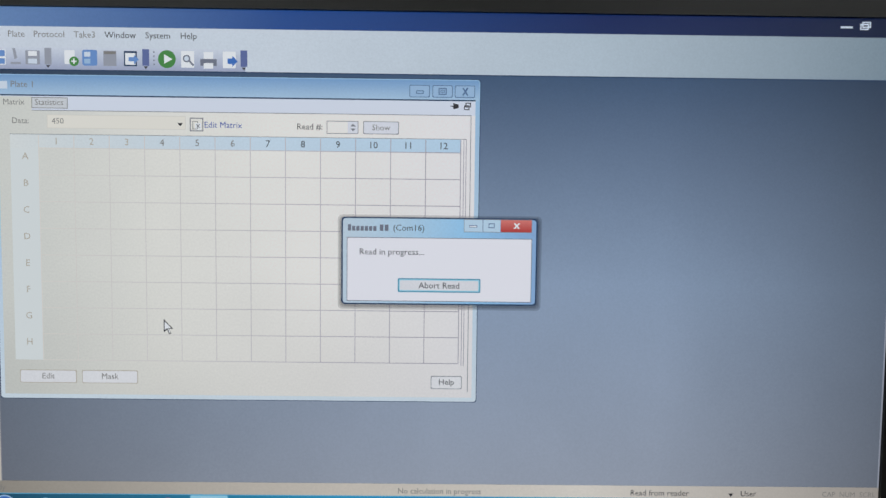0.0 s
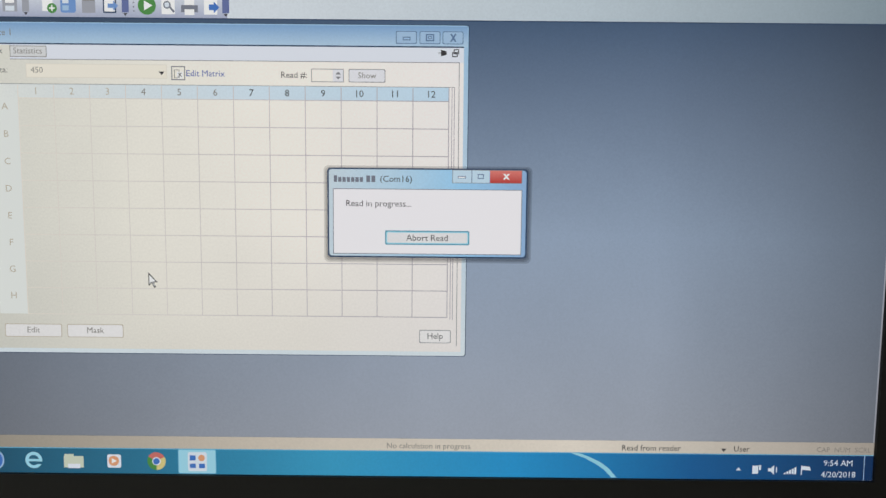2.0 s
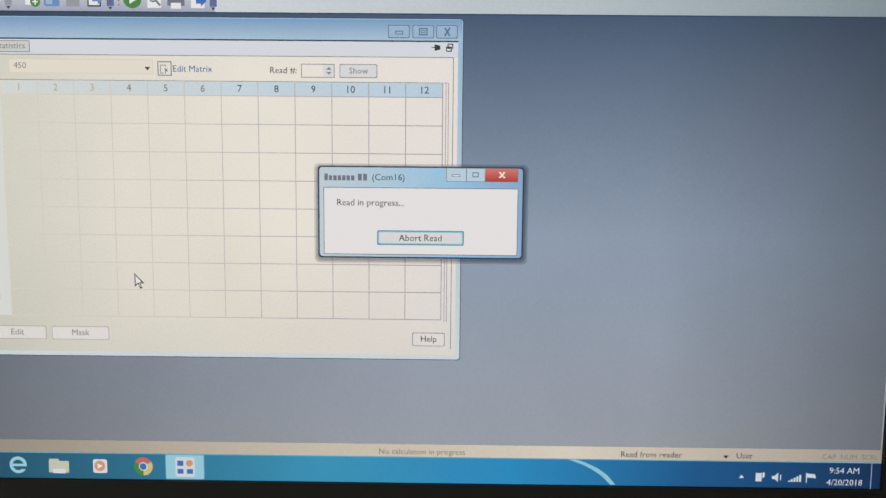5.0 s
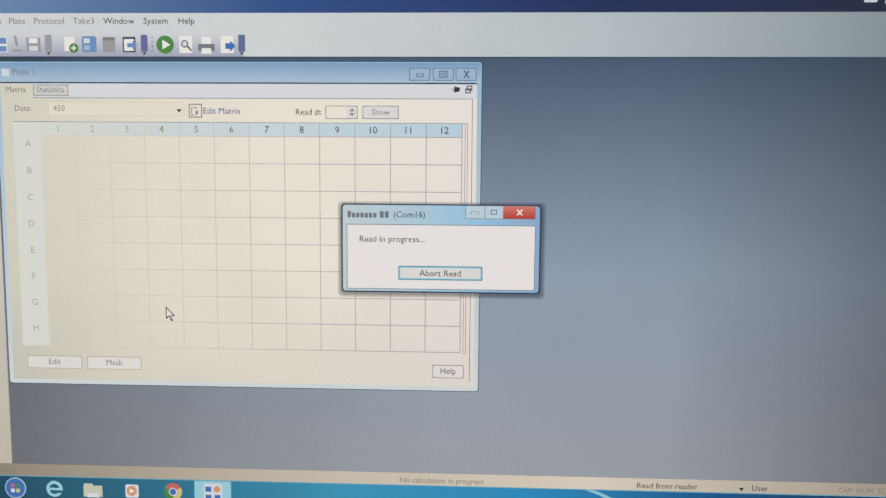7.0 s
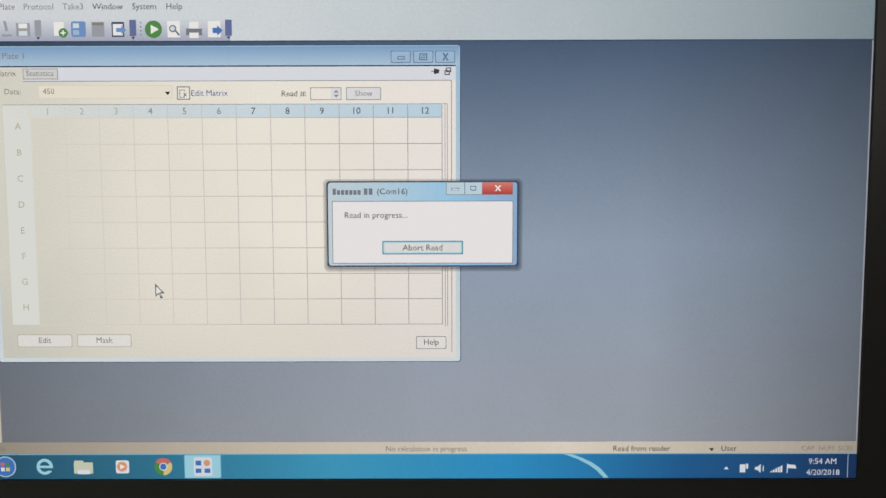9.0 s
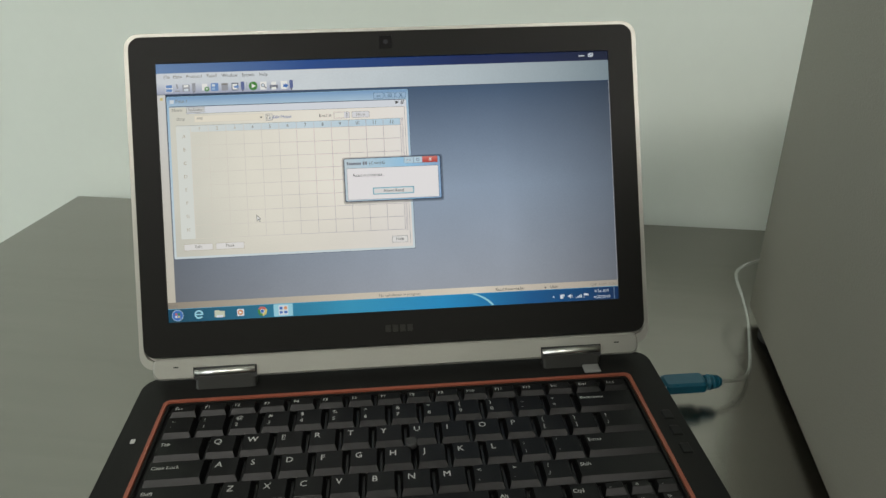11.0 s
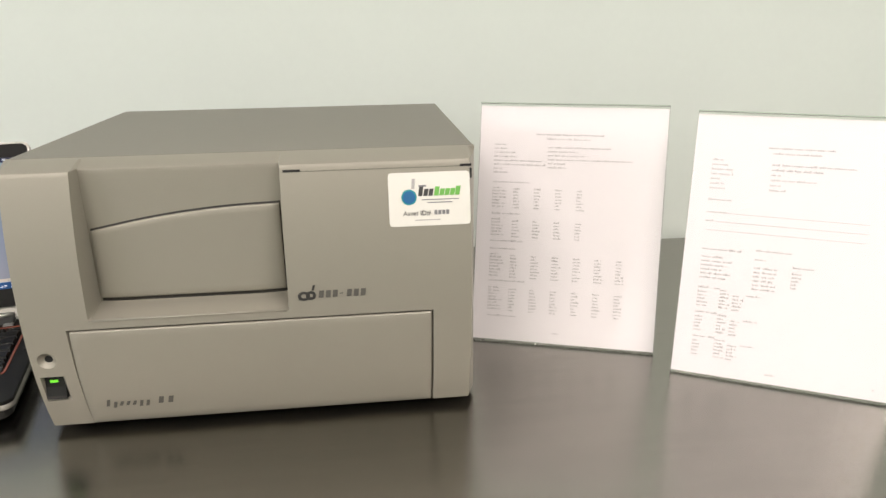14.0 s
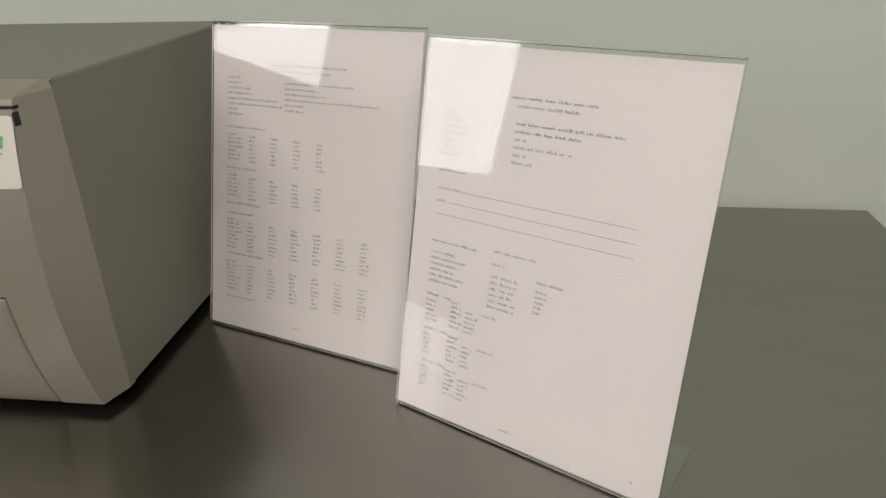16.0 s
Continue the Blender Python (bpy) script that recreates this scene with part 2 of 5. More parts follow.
def outline(w, d, r, steps=6):
    """Corner points of a rounded rectangle w by d round the origin, anticlockwise."""
    pts = []
    for cx, cy, start in ((w / 2 - r, d / 2 - r, 0), (-w / 2 + r, d / 2 - r, 90), (-w / 2 + r, -d / 2 + r, 180), (w / 2 - r, -d / 2 + r, 270)):
        for i in range(steps + 1):
            a = radians(start + 90 * i / steps)
            pts.append((cx + r * math.cos(a), cy + r * math.sin(a)))
    return pts


def slab(bm, pts, levels, mat=0, cap_mat=None, centre=(0, 0)):
    """A prism over an outline; levels are (z, inset) rings from bottom to top."""
    rings = []
    n = len(pts)
    for z, inset in levels:
        ring = []
        for i, (x, y) in enumerate(pts):
            ax, ay = pts[i - 1]
            bx, by = pts[(i + 1) % n]
            t = Vector((bx - ax, by - ay)).normalized()
            ring.append(bm.verts.new((centre[0] + x - t.y * inset, centre[1] + y + t.x * inset, z)))
        rings.append(ring)
    for lo, hi in zip(rings, rings[1:]):
        for i in range(n):
            f = bm.faces.new((lo[i], lo[(i + 1) % n], hi[(i + 1) % n], hi[i]))
            f.material_index = mat
    top = bm.faces.new(rings[-1])
    bottom = bm.faces.new(rings[0][::-1])
    top.material_index, bottom.material_index = mat if cap_mat is None else cap_mat, mat
    return bm


def ring_slab(bm, outer, inner, z0, z1, mat=0, centre=(0, 0)):
    """A frame between two outlines with the same number of points."""
    rows = [[bm.verts.new((centre[0] + x, centre[1] + y, z)) for x, y in pts] for pts, z in ((outer, z0), (outer, z1), (inner, z1), (inner, z0))]
    n = len(outer)
    for a, b in zip(rows, rows[1:] + rows[:1]):
        for i in range(n):
            bm.faces.new((a[i], a[(i + 1) % n], b[(i + 1) % n], b[i])).material_index = mat
    return bm


def flat_text(bm, body, size, x, y, z, mat=0, align="LEFT"):
    """Letters lying in the plane z."""
    points, faces = glyphs(body, size, align)
    vs = [bm.verts.new((x + px, y + py, z)) for px, py in points]
    for f in faces:
        try:
            bm.faces.new([vs[i] for i in f]).material_index = mat
        except ValueError:
            pass


# ---- the room ----
def structure(name, lo, hi, material, label=""):
    return tagged(part(name, box(bmesh.new(), lo, hi), material), label, kind="structure")


structure("floor", (ROOM_W, ROOM_S, -0.1), (ROOM_E, ROOM_N, 0.0), FLOOR, "grey vinyl floor under the table")
tagged(part("ceiling", box(bmesh.new(), (ROOM_W, ROOM_S, ROOM_TOP), (ROOM_E, ROOM_N, ROOM_TOP + 0.1)), CEIL), "white painted ceiling", kind="structure")
structure("wall_north", (ROOM_W - 0.15, ROOM_N, -0.1), (ROOM_E + 0.15, ROOM_N + 0.15, ROOM_TOP + 0.1), WALL, "pale green painted wall behind the table")
structure("wall_west", (ROOM_W - 0.15, ROOM_S, -0.1), (ROOM_W, ROOM_N, ROOM_TOP + 0.1), WALL, "plain pale wall")
structure("wall_east", (ROOM_E, ROOM_S, -0.1), (ROOM_E + 0.15, ROOM_N, ROOM_TOP + 0.1), WALL, "plain pale wall")
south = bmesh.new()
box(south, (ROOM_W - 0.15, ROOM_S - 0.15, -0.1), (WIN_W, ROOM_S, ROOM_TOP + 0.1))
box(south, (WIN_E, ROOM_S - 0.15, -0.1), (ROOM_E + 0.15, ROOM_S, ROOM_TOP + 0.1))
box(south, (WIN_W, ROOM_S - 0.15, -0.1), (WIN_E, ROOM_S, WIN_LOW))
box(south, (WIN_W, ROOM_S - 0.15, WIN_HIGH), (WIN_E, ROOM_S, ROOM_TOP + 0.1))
tagged(part("wall_south", south, WALL_SOUTH), "unseen wall with a window, darkened to cut bounce light", kind="structure")
win = part("window_1", ring_slab(bmesh.new(), outline(WIN_E - WIN_W, WIN_HIGH - WIN_LOW, 0.002, 1), outline(WIN_E - WIN_W - 0.08, WIN_HIGH - WIN_LOW - 0.08, 0.002, 1), 0, 0.05),
           CEIL, m=pose((WIN_W + WIN_E) / 2, ROOM_S - 0.01, (WIN_LOW + WIN_HIGH) / 2, 90, 0, 0))
tagged(win, "bright daylight window", kind="structure")
for lx, ly, watts in LAMPS:
    fr = part("ceiling_light", ring_slab(bmesh.new(), outline(1.24, 0.64, 0.01, 2), outline(1.17, 0.57, 0.01, 2), -0.04, 0.0), CEIL, m=pose(lx, ly, ROOM_TOP))
    tagged(fr, "white framed fluorescent ceiling light", "ceiling light", "ceiling lights")


# ---- the steel table ----
def steel_table(x0, x1, y0, y1, top):
    t = empty("steel_table", pose((x0 + x1) / 2, (y0 + y1) / 2, 0), "brushed stainless steel work table against the wall", "table")
    w, d = x1 - x0, y1 - y0
    part("tabletop", box(bmesh.new(), (-w / 2, -d / 2, top - 0.04), (w / 2, d / 2, top), 0.003), STEEL, t)
    for sx in (-1, 1):
        for sy in (-1, 1):
            part("leg", tube(bmesh.new(), (sx * (w / 2 - 0.06), sy * (d / 2 - 0.06), 0), (sx * (w / 2 - 0.06), sy * (d / 2 - 0.06), top - 0.04), 0.02), STEEL_EDGE, t)
    part("undershelf", box(bmesh.new(), (-w / 2 + 0.03, -d / 2 + 0.03, 0.28), (w / 2 - 0.03, d / 2 - 0.03, 0.30), 0.003), STEEL_EDGE, t)
    return t


steel_table(-0.462, 1.427, -0.445, 0.3154, TABLE)
BENCH = pose(0, 0, TABLE, 0, 0, 13.7)  # the laptop's frame on the table


# ---- the laptop ----
LID_TILT, SCREEN_FOOT = 25.7, 0.0672
DECK = 0.0292
PX = SCREEN_W / 1366
laptop = empty("laptop", BENCH @ pose(0, -0.116, 0), "open black laptop with silver lid rim, screen lit", "laptop")
UP = pose(0, 0.116, 0)  # from the laptop's base point to its hinge line

base_mid = -0.1165
base_pts = outline(0.3355, 0.2215, 0.012)
bm = bmesh.new()
slab(bm, outline(0.325, 0.210, 0.012), ((0.006, 0.004), (0.009, 0.0), (0.0195, 0.0)), centre=(0, base_mid))
part("base_shell", bm, BLACK, laptop, "black underside shell", UP)
bm = bmesh.new()
slab(bm, base_pts, ((0.0192, 0.0022), (0.0205, 0.0006), (0.0225, 0.0), (0.0248, 0.0004), (0.0254, 0.0010)), centre=(0, base_mid))
part("base_rim", bm, SILVER, laptop, "silver magnesium rim", UP)
KB_X, KB_BACK, KB_FRONT = 0.1482, -0.0310, -0.1610
kb_mid = (KB_BACK + KB_FRONT) / 2
bm = bmesh.new()
outer = outline(0.3335, 0.2195, 0.011)
hole = outline(2 * KB_X, KB_BACK - KB_FRONT, 0.004)
hole_c = [(x, y + kb_mid - base_mid) for x, y in hole]
ring_slab(bm, outer, hole_c, 0.0252, DECK - 0.0006, 0, (0, base_mid))
ring_slab(bm, outline(0.3323, 0.2183, 0.0105), hole_c, DECK - 0.0006, DECK, 0, (0, base_mid))
part("palm_rest", bm, PALM, laptop, "soft black palm rest", UP)
for fx in (-1, 1):
    for fy in (-0.205, -0.030):
        part("rubber_foot", tube(bmesh.new(), (fx * 0.135, fy, 0.0), (fx * 0.135, fy, 0.0065), 0.008), RUBBER, laptop, m=UP)

# keyboard in its orange trim
bm = bmesh.new()
ring_slab(bm, outline(2 * KB_X, KB_BACK - KB_FRONT, 0.004), outline(2 * KB_X - 0.0044, KB_BACK - KB_FRONT - 0.0044, 0.003), DECK - 0.003, DECK + 0.0005, 0, (0, kb_mid))
keyboard = part("keyboard", bm, ORANGE, laptop, "black keyboard in an orange trim", UP)
bm = bmesh.new()
slab(bm, outline(2 * KB_X - 0.0042, KB_BACK - KB_FRONT - 0.0042, 0.003), ((DECK - 0.006, 0.0), (DECK - 0.0032, 0.0)), centre=(0, kb_mid))
part("key_tray", bm, BLACK, keyboard)
ring = bmesh.new()
ring_slab(ring, outline(2 * KB_X - 0.0046, KB_BACK - KB_FRONT - 0.0046, 0.003), outline(0.2885, 0.1225, 0.002), DECK - 0.0032, DECK - 0.0006, 0, (0, kb_mid))
part("inner_frame", ring, PALM, keyboard)


def key(x0, x1, y0, y1, legends=(), top=0.0019, mat=KEYCAP):
    """One sloped key cap with its legends (text, offset x, offset y, size)."""
    k = bmesh.new()
    w, d, g = x1 - x0, y1 - y0, 0.0007
    cx, cy = (x0 + x1) / 2, (y0 + y1) / 2
    z0, z1 = DECK - 0.003, DECK + top
    lo = [k.verts.new((cx + sx * (w / 2 - g), cy + sy * (d / 2 - g), z0)) for sx, sy in ((-1, -1), (1, -1), (1, 1), (-1, 1))]
    mid = [k.verts.new((cx + sx * (w / 2 - g - 0.0005), cy + sy * (d / 2 - g - 0.0003), z1 - 0.0027)) for sx, sy in ((-1, -1), (1, -1), (1, 1), (-1, 1))]
    hi = [k.verts.new((cx + sx * (w / 2 - g - 0.0017), cy + (d / 2 - g - 0.0012 if sy > 0 else -d / 2 + g + 0.0029), z1)) for sx, sy in ((-1, -1), (1, -1), (1, 1), (-1, 1))]
    for a, b in ((lo, mid), (mid, hi)):
        for i in range(4):
            k.faces.new((a[i], a[(i + 1) % 4], b[(i + 1) % 4], b[i]))
    k.faces.new(hi)
    for body, ox, oy, size in legends:
        flat_text(k, body, size, x0 + ox, y1 - oy, z1 + 0.00012, 1)
    return part("key", k, [mat, LEGEND], keyboard)


U = 0.01905
KX = -0.1421
ROWS_Y = [-0.0582 - 0.0188 * i for i in range(5)]


def key_row(y, pitch, words, widths, small=()):
    """A row of keys; words are legends, '|' parts the upper from the lower one."""
    x = KX
    for word, wd in zip(words, widths):
        legends = []
        if "|" in word:
            a, b = word.split("|")
            legends = [(a, 0.0042, 0.0068, 0.0042), (b, 0.0042, 0.0128, 0.0042)]
        elif len(word) == 1:
            legends = [(word, 0.0046, 0.0086, 0.0058)]
        elif word:
            legends = [(word, 0.0032, 0.0078, 0.0036)]
        key(x, x + wd * U, y - pitch / 2, y + pitch / 2, legends)
        x += wd * U


fx = KX
for i, word in enumerate("Esc F1 F2 F3 F4 F5 F6 F7 F8 F9 F10 F11 F12 Ins Del End".split()):
    fw = 15 * U / 16
    key(fx, fx + fw, -0.0487, -0.0372, [(word, 0.0035, 0.0060, 0.0034)])
    fx += fw
key_row(ROWS_Y[0], 0.0188, "~|` !|1 @|2 #|3 $|4 %|5 ^|6 &|7 *|8 (|9 )|0 _|- +|= Backspace".split(), [1] * 13 + [2])
key_row(ROWS_Y[1], 0.0188, ["Tab", *"QWERTYUIOP", "{|[", "}|]", "?|/"], [1.5] + [1] * 12 + [1.5])
key_row(ROWS_Y[2], 0.0188, ["Caps Lock", *"ASDFGHJKL", ":|;", "'|,", "Enter"], [1.75] + [1] * 11 + [2.25])
key_row(ROWS_Y[3], 0.0188, ["Shift", *"ZXCVBNM", "<|,", ">|.", "?|/", "Shift"], [2.25] + [1] * 10 + [2.75])
key_row(ROWS_Y[4], 0.0188, ["Ctrl", "Fn", "", "Alt", "", "Alt", "", "Ctrl"], [1.3, 1, 1.05, 1.45, 5.0, 1.0, 1.0, 1.0])
# pale window mark on its key
mark = tube(bmesh.new(), (-0.0862, -0.1332, DECK + 0.0017), (-0.0862, -0.1332, DECK + 0.0021), 0.0040)
mark_ob = part("key_mark", mark, LEGEND, keyboard, "pale ring with four panes")
part("ring_centre", tube(bmesh.new(), (-0.0862, -0.1332, DECK + 0.0018), (-0.0862, -0.1332, DECK + 0.0022), 0.0032), KEYCAP, mark_ob)
for px in (-1, 1):
    for py in (-1, 1):
        part("pane_mark", box(bmesh.new(), (-0.0862 + px * 0.0010 - 0.0008, -0.1332 + py * 0.0010 - 0.0008, DECK + 0.0022), (-0.0862 + px * 0.0010 + 0.0008, -0.1332 + py * 0.0010 + 0.0008, DECK + 0.0023)), LEGEND, mark_ob)
# arrow keys, two small rows
ax0, aw = KX + 12.8 * U, 2.2 * U / 3
for i in range(3):
    key(ax0 + i * aw, ax0 + (i + 1) * aw, ROWS_Y[4], ROWS_Y[4] + 0.0094, [("-^-"[i], 0.004, 0.006, 0.004)], 0.0014)
    key(ax0 + i * aw, ax0 + (i + 1) * aw, ROWS_Y[4] - 0.0094, ROWS_Y[4], [("<v>"[i], 0.004, 0.006, 0.004)], 0.0014)
# pointing-stick buttons
for x0, x1 in ((-0.050, -0.0205), (-0.0195, 0.0005), (0.0015, 0.030)):
    key(x0, x1, -0.1580, -0.1440, (), 0.0012, GREY_KEY)
part("strip", box(bmesh.new(), (-0.1435, -0.1580, DECK - 0.003), (-0.0510, -0.1440, DECK + 0.0004), 0.0006), GREY_KEY, keyboard)
part("strip", box(bmesh.new(), (0.0310, -0.1580, DECK - 0.003), (0.1435, -0.1440, DECK + 0.0004), 0.0006), GREY_KEY, keyboard)
stick = bmesh.new()
tube(stick, (0.0038, -0.0865, DECK), (0.0038, -0.0865, DECK + 0.004), 0.0032)
part("pointing_stick", stick, RUBBER, keyboard)

# touchpad, buttons, stickers and lights on the deck
tp = bmesh.new()
ring_slab(tp, outline(0.083, 0.036, 0.003), outline(0.0815, 0.0345, 0.0025), DECK - 0.0002, DECK + 0.00010, 0, (0.0, -0.1855))
touchpad = part("touchpad", tp, PALM, laptop, "flat black touchpad", UP)
for x0 in (-0.0415, 0.0010):
    part("touchpad_button", box(bmesh.new(), (x0, -0.2195, DECK - 0.0005), (x0 + 0.0405, -0.2055, DECK + 0.0002), 0.0002), PALM, touchpad)
part("power_button", box(bmesh.new(), (0.1195, -0.0285, DECK - 0.001), (0.1305, -0.0160, DECK + 0.0012), 0.0008), GREY_BTN, laptop, "small grey power button", UP)
for y in (-0.074, -0.088, -0.103):
    part("volume_button", box(bmesh.new(), (0.1545, y - 0.004, DECK - 0.001), (0.1605, y + 0.004, DECK + 0.0008), 0.0007), KEYCAP, laptop, m=UP)
lock = bmesh.new()
box(lock, (-0.1580, -0.0690, DECK), (-0.1555, -0.0655, DECK + 0.0002))
part("lock_mark", lock, LEGEND, laptop, "tiny pale mark", UP)
st = bmesh.new()
box(st, (0.0875, -0.2205, DECK), (0.1075, -0.2055, DECK + 0.0004), 0.0)
box(st, (0.0895, -0.2130, DECK + 0.0004), (0.1055, -0.2075, DECK + 0.0006), 0, 1)
box(st, (0.0895, -0.2190, DECK + 0.0004), (0.1000, -0.2145, DECK + 0.0006), 0, 1)
part("sticker", st, [STICK_BLUE, STICK_PALE], laptop, "blue processor sticker", UP)
st = bmesh.new()
box(st, (0.1110, -0.2205, DECK), (0.1290, -0.2055, DECK + 0.0004))
for i, (sx, sy) in enumerate(((0, 1), (1, 1), (0, 0), (1, 0))):
    box(st, (0.1160 + sx * 0.0042, -0.2150 + sy * 0.0040, DECK + 0.0004), (0.1198 + sx * 0.0042, -0.2113 + sy * 0.0040, DECK + 0.0006), 0, i + 1)
box(st, (0.1135, -0.2190, DECK + 0.0004), (0.1265, -0.2172, DECK + 0.0006), 0, 5)
part("sticker", st, [STICK_NAVY, STICK_RED, STICK_GREEN, STICK_BLUE, STICK_YELLOW, STICK_PALE], laptop, "navy sticker with four coloured panes", UP)

# lid: shell, bezel, chin and hinges, in the plane of the screen
LIDM = UP @ pose(0, 0, SCREEN_FOOT, 90 - LID_TILT, 0, 0)
lid_mid = (0.1846 - 0.0300) / 2
bm = bmesh.new()
slab(bm, outline(0.3325, 0.2146, 0.0095), ((-0.0085, 0.004), (-0.0065, 0.0008), (-0.004, 0.0), (-0.0024, 0.0)), centre=(0, lid_mid))
rim_bm = bmesh.new()
ring_slab(rim_bm, outline(0.3325, 0.2146, 0.0095), outline(0.3258, 0.2040, 0.0075), -0.0024, 0.0006, 0, (0, lid_mid))
ring_slab(rim_bm, outline(0.3315, 0.2136, 0.0090), outline(0.3262, 0.2044, 0.0075), 0.0006, 0.0014, 0, (0, lid_mid))
lid = part("lid", bm, SILVER, laptop, "silver lid shell with a dark bezel", LIDM)
part("lid_rim", rim_bm, SILVER, lid, "silver lid rim")
bm = bmesh.new()
bz_mid = (0.1822 - 0.0222) / 2
hole = [(x, y + SCREEN_H / 2 - bz_mid) for x, y in outline(SCREEN_W, SCREEN_H, 0.0003)]
ring_slab(bm, outline(0.3262, 0.2044, 0.0075), hole, 0.0006, 0.0018, 0, (0, bz_mid))
part("bezel", bm, BEZEL, lid, "dark grey bezel")
bm = bmesh.new()
slab(bm, outline(0.316, 0.0140, 0.005), ((-0.0075, 0.001), (-0.001, 0.0), (0.0014, 0.0), (0.0024, 0.0012)), centre=(0, -0.0298))
part("chin", bm, SILVER, lid, "silver hinge strip")
for sx in (-1, 1):
    hx = 0.1125 * sx
    hb = bmesh.new()
    box(hb, (hx - 0.0192, -0.0455, -0.0050), (hx + 0.0192, -0.0335, 0.0028), 0.002)
    part("hinge", hb, GREY_KEY, lid, "dark grey hinge cover")
    part("hinge_gap", box(bmesh.new(), (hx - 0.0200, -0.0372, 0.0022), (hx + 0.0200, -0.0292, 0.0027), 0.0), DARK_GAP, lid, "dark gap round the hinge")
    hc = bmesh.new()
    tube(hc, (hx - 0.0190, -0.0328, 0.0026), (hx + 0.0190, -0.0322, 0.0026), 0.0023)
    part("hinge_pin", hc, CHROME, lid, "bright metal hinge pin")
    cap = part("screw_cap", tube(bmesh.new(), (0.1432 * sx, -0.0285, 0.0015), (0.1432 * sx, -0.0285, 0.0029), 0.0026), SILVER, lid)
    part("screw_slot", box(bmesh.new(), (0.1432 * sx - 0.0016, -0.0290, 0.0027), (0.1432 * sx + 0.0016, -0.0282, 0.0030)), DARK_GAP, cap)
wc = bmesh.new()
box(wc, (-0.0042, 0.1706, 0.0016), (0.0042, 0.1790, 0.0022), 0.0004)
tube(wc, (0, 0.1748, 0.0022), (0, 0.1748, 0.0026), 0.0016, 1)
part("webcam", wc, [CAM_BLACK, LENS], lid, "small square webcam")
lg = bmesh.new()
for i in range(4):
    box(lg, (-0.0090 + i * 0.0048, -0.0135, 0.0018), (-0.0056 + i * 0.0048, -0.0090, 0.0021), 0.0003)
part("maker_mark", lg, surface("dark_chrome", (0.028, 0.026, 0.023), 0.35, 0.5), lid, "dark metal maker's mark")


# ---- what the screen shows, in its own 1366 x 768 grid ----
class Shown:
    """Flat patches and letters on the screen; x to the right, y down, higher layers lie in front."""

    def __init__(self):
        self.points, self.faces, self.which, self.materials = [], [], [], []

    def poly(self, pts, mat, layer):
        if mat not in self.materials:
            self.materials.append(mat)
        n = len(self.points)
        self.points += [((x - 683) * PX, (768 - y) * PX, 0.0003 + layer * 0.00006) for x, y in pts]
        self.faces.append(tuple(range(n, n + len(pts))))
        self.which.append(self.materials.index(mat))

    def rect(self, x0, y0, x1, y1, mat, layer):
        self.poly(((x0, y1), (x1, y1), (x1, y0), (x0, y0)), mat, layer)

    def border(self, x0, y0, x1, y1, mat, layer, t=1.0):
        self.rect(x0, y0, x1, y0 + t, mat, layer)
        self.rect(x0, y1 - t, x1, y1, mat, layer)
        self.rect(x0, y0 + t, x0 + t, y1 - t, mat, layer)
        self.rect(x1 - t, y0 + t, x1, y1 - t, mat, layer)

    def disc(self, cx, cy, r, mat, layer, start=0, sweep=360, n=24):
        pts = [(cx + r * math.cos(radians(start + sweep * i / n)), cy - r * math.sin(radians(start + sweep * i / n))) for i in range(n if sweep == 360 else n + 1)]
        self.poly(pts if sweep == 360 else [(cx, cy), *pts], mat, layer)

    def round_rect(self, x0, y0, x1, y1, r, mat, layer):
        cx, cy = (x0 + x1) / 2, (y0 + y1) / 2
        self.poly([(cx + x, cy - y) for x, y in outline(x1 - x0, y1 - y0, r, 4)], mat, layer)

    def text(self, body, x, y, size, mat, layer, align="LEFT"):
        """y is the middle of the small letters."""
        points, faces = glyphs(body, size, align)
        n = len(self.points)
        if mat not in self.materials:
            self.materials.append(mat)
        self.points += [((x + px - 683) * PX, (768 - (y + size * 0.26) + py) * PX, 0.0003 + layer * 0.00006) for px, py in points]
        self.faces += [tuple(n + i for i in f) for f in faces]
        self.which += [self.materials.index(mat)] * len(faces)

    def done(self, name, label=""):
        me = bpy.data.meshes.new(name)
        me.from_pydata(self.points, [], self.faces)
        for mt in self.materials:
            me.materials.append(mt)
        me.polygons.foreach_set("material_index", self.which)
        ob = new(name, me)
        ob.parent = lid
        return tagged(ob, label)


def at_y(y):
    return (768 - y) * PX


def at_x(x):
    return (x - 683) * PX


S_NAVY = glow_ramp("screen_title_blue", 0, at_x(0), at_x(1366), ((104, 134, 176), (34, 72, 136), (14, 36, 88), (10, 22, 50)))
S_MENU = glow_ramp("screen_menu", 0, at_x(0), at_x(1366), ((206, 211, 217), (206, 213, 218), (180, 192, 199), (122, 138, 147)))
S_TOOL = glow_ramp("screen_toolbar", 1, at_y(91), at_y(58), ((158, 164, 186), (206, 211, 218)))
# viewing-angle dimming towards both sides is painted into the workspace colour
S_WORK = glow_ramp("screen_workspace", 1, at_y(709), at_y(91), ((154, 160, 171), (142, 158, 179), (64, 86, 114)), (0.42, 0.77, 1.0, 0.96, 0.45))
S_SIDE = glow_ramp("screen_side_panel", 1, at_y(709), at_y(91), ((192, 186, 172), (208, 208, 206)))
S_TITLE = glow_ramp("screen_window_title", 1, at_y(128), at_y(97), ((170, 196, 216), (116, 154, 194)))
S_BORDER = glow_ramp("screen_window_border", 1, at_y(581), at_y(97), ((206, 216, 220), (150, 186, 214)))
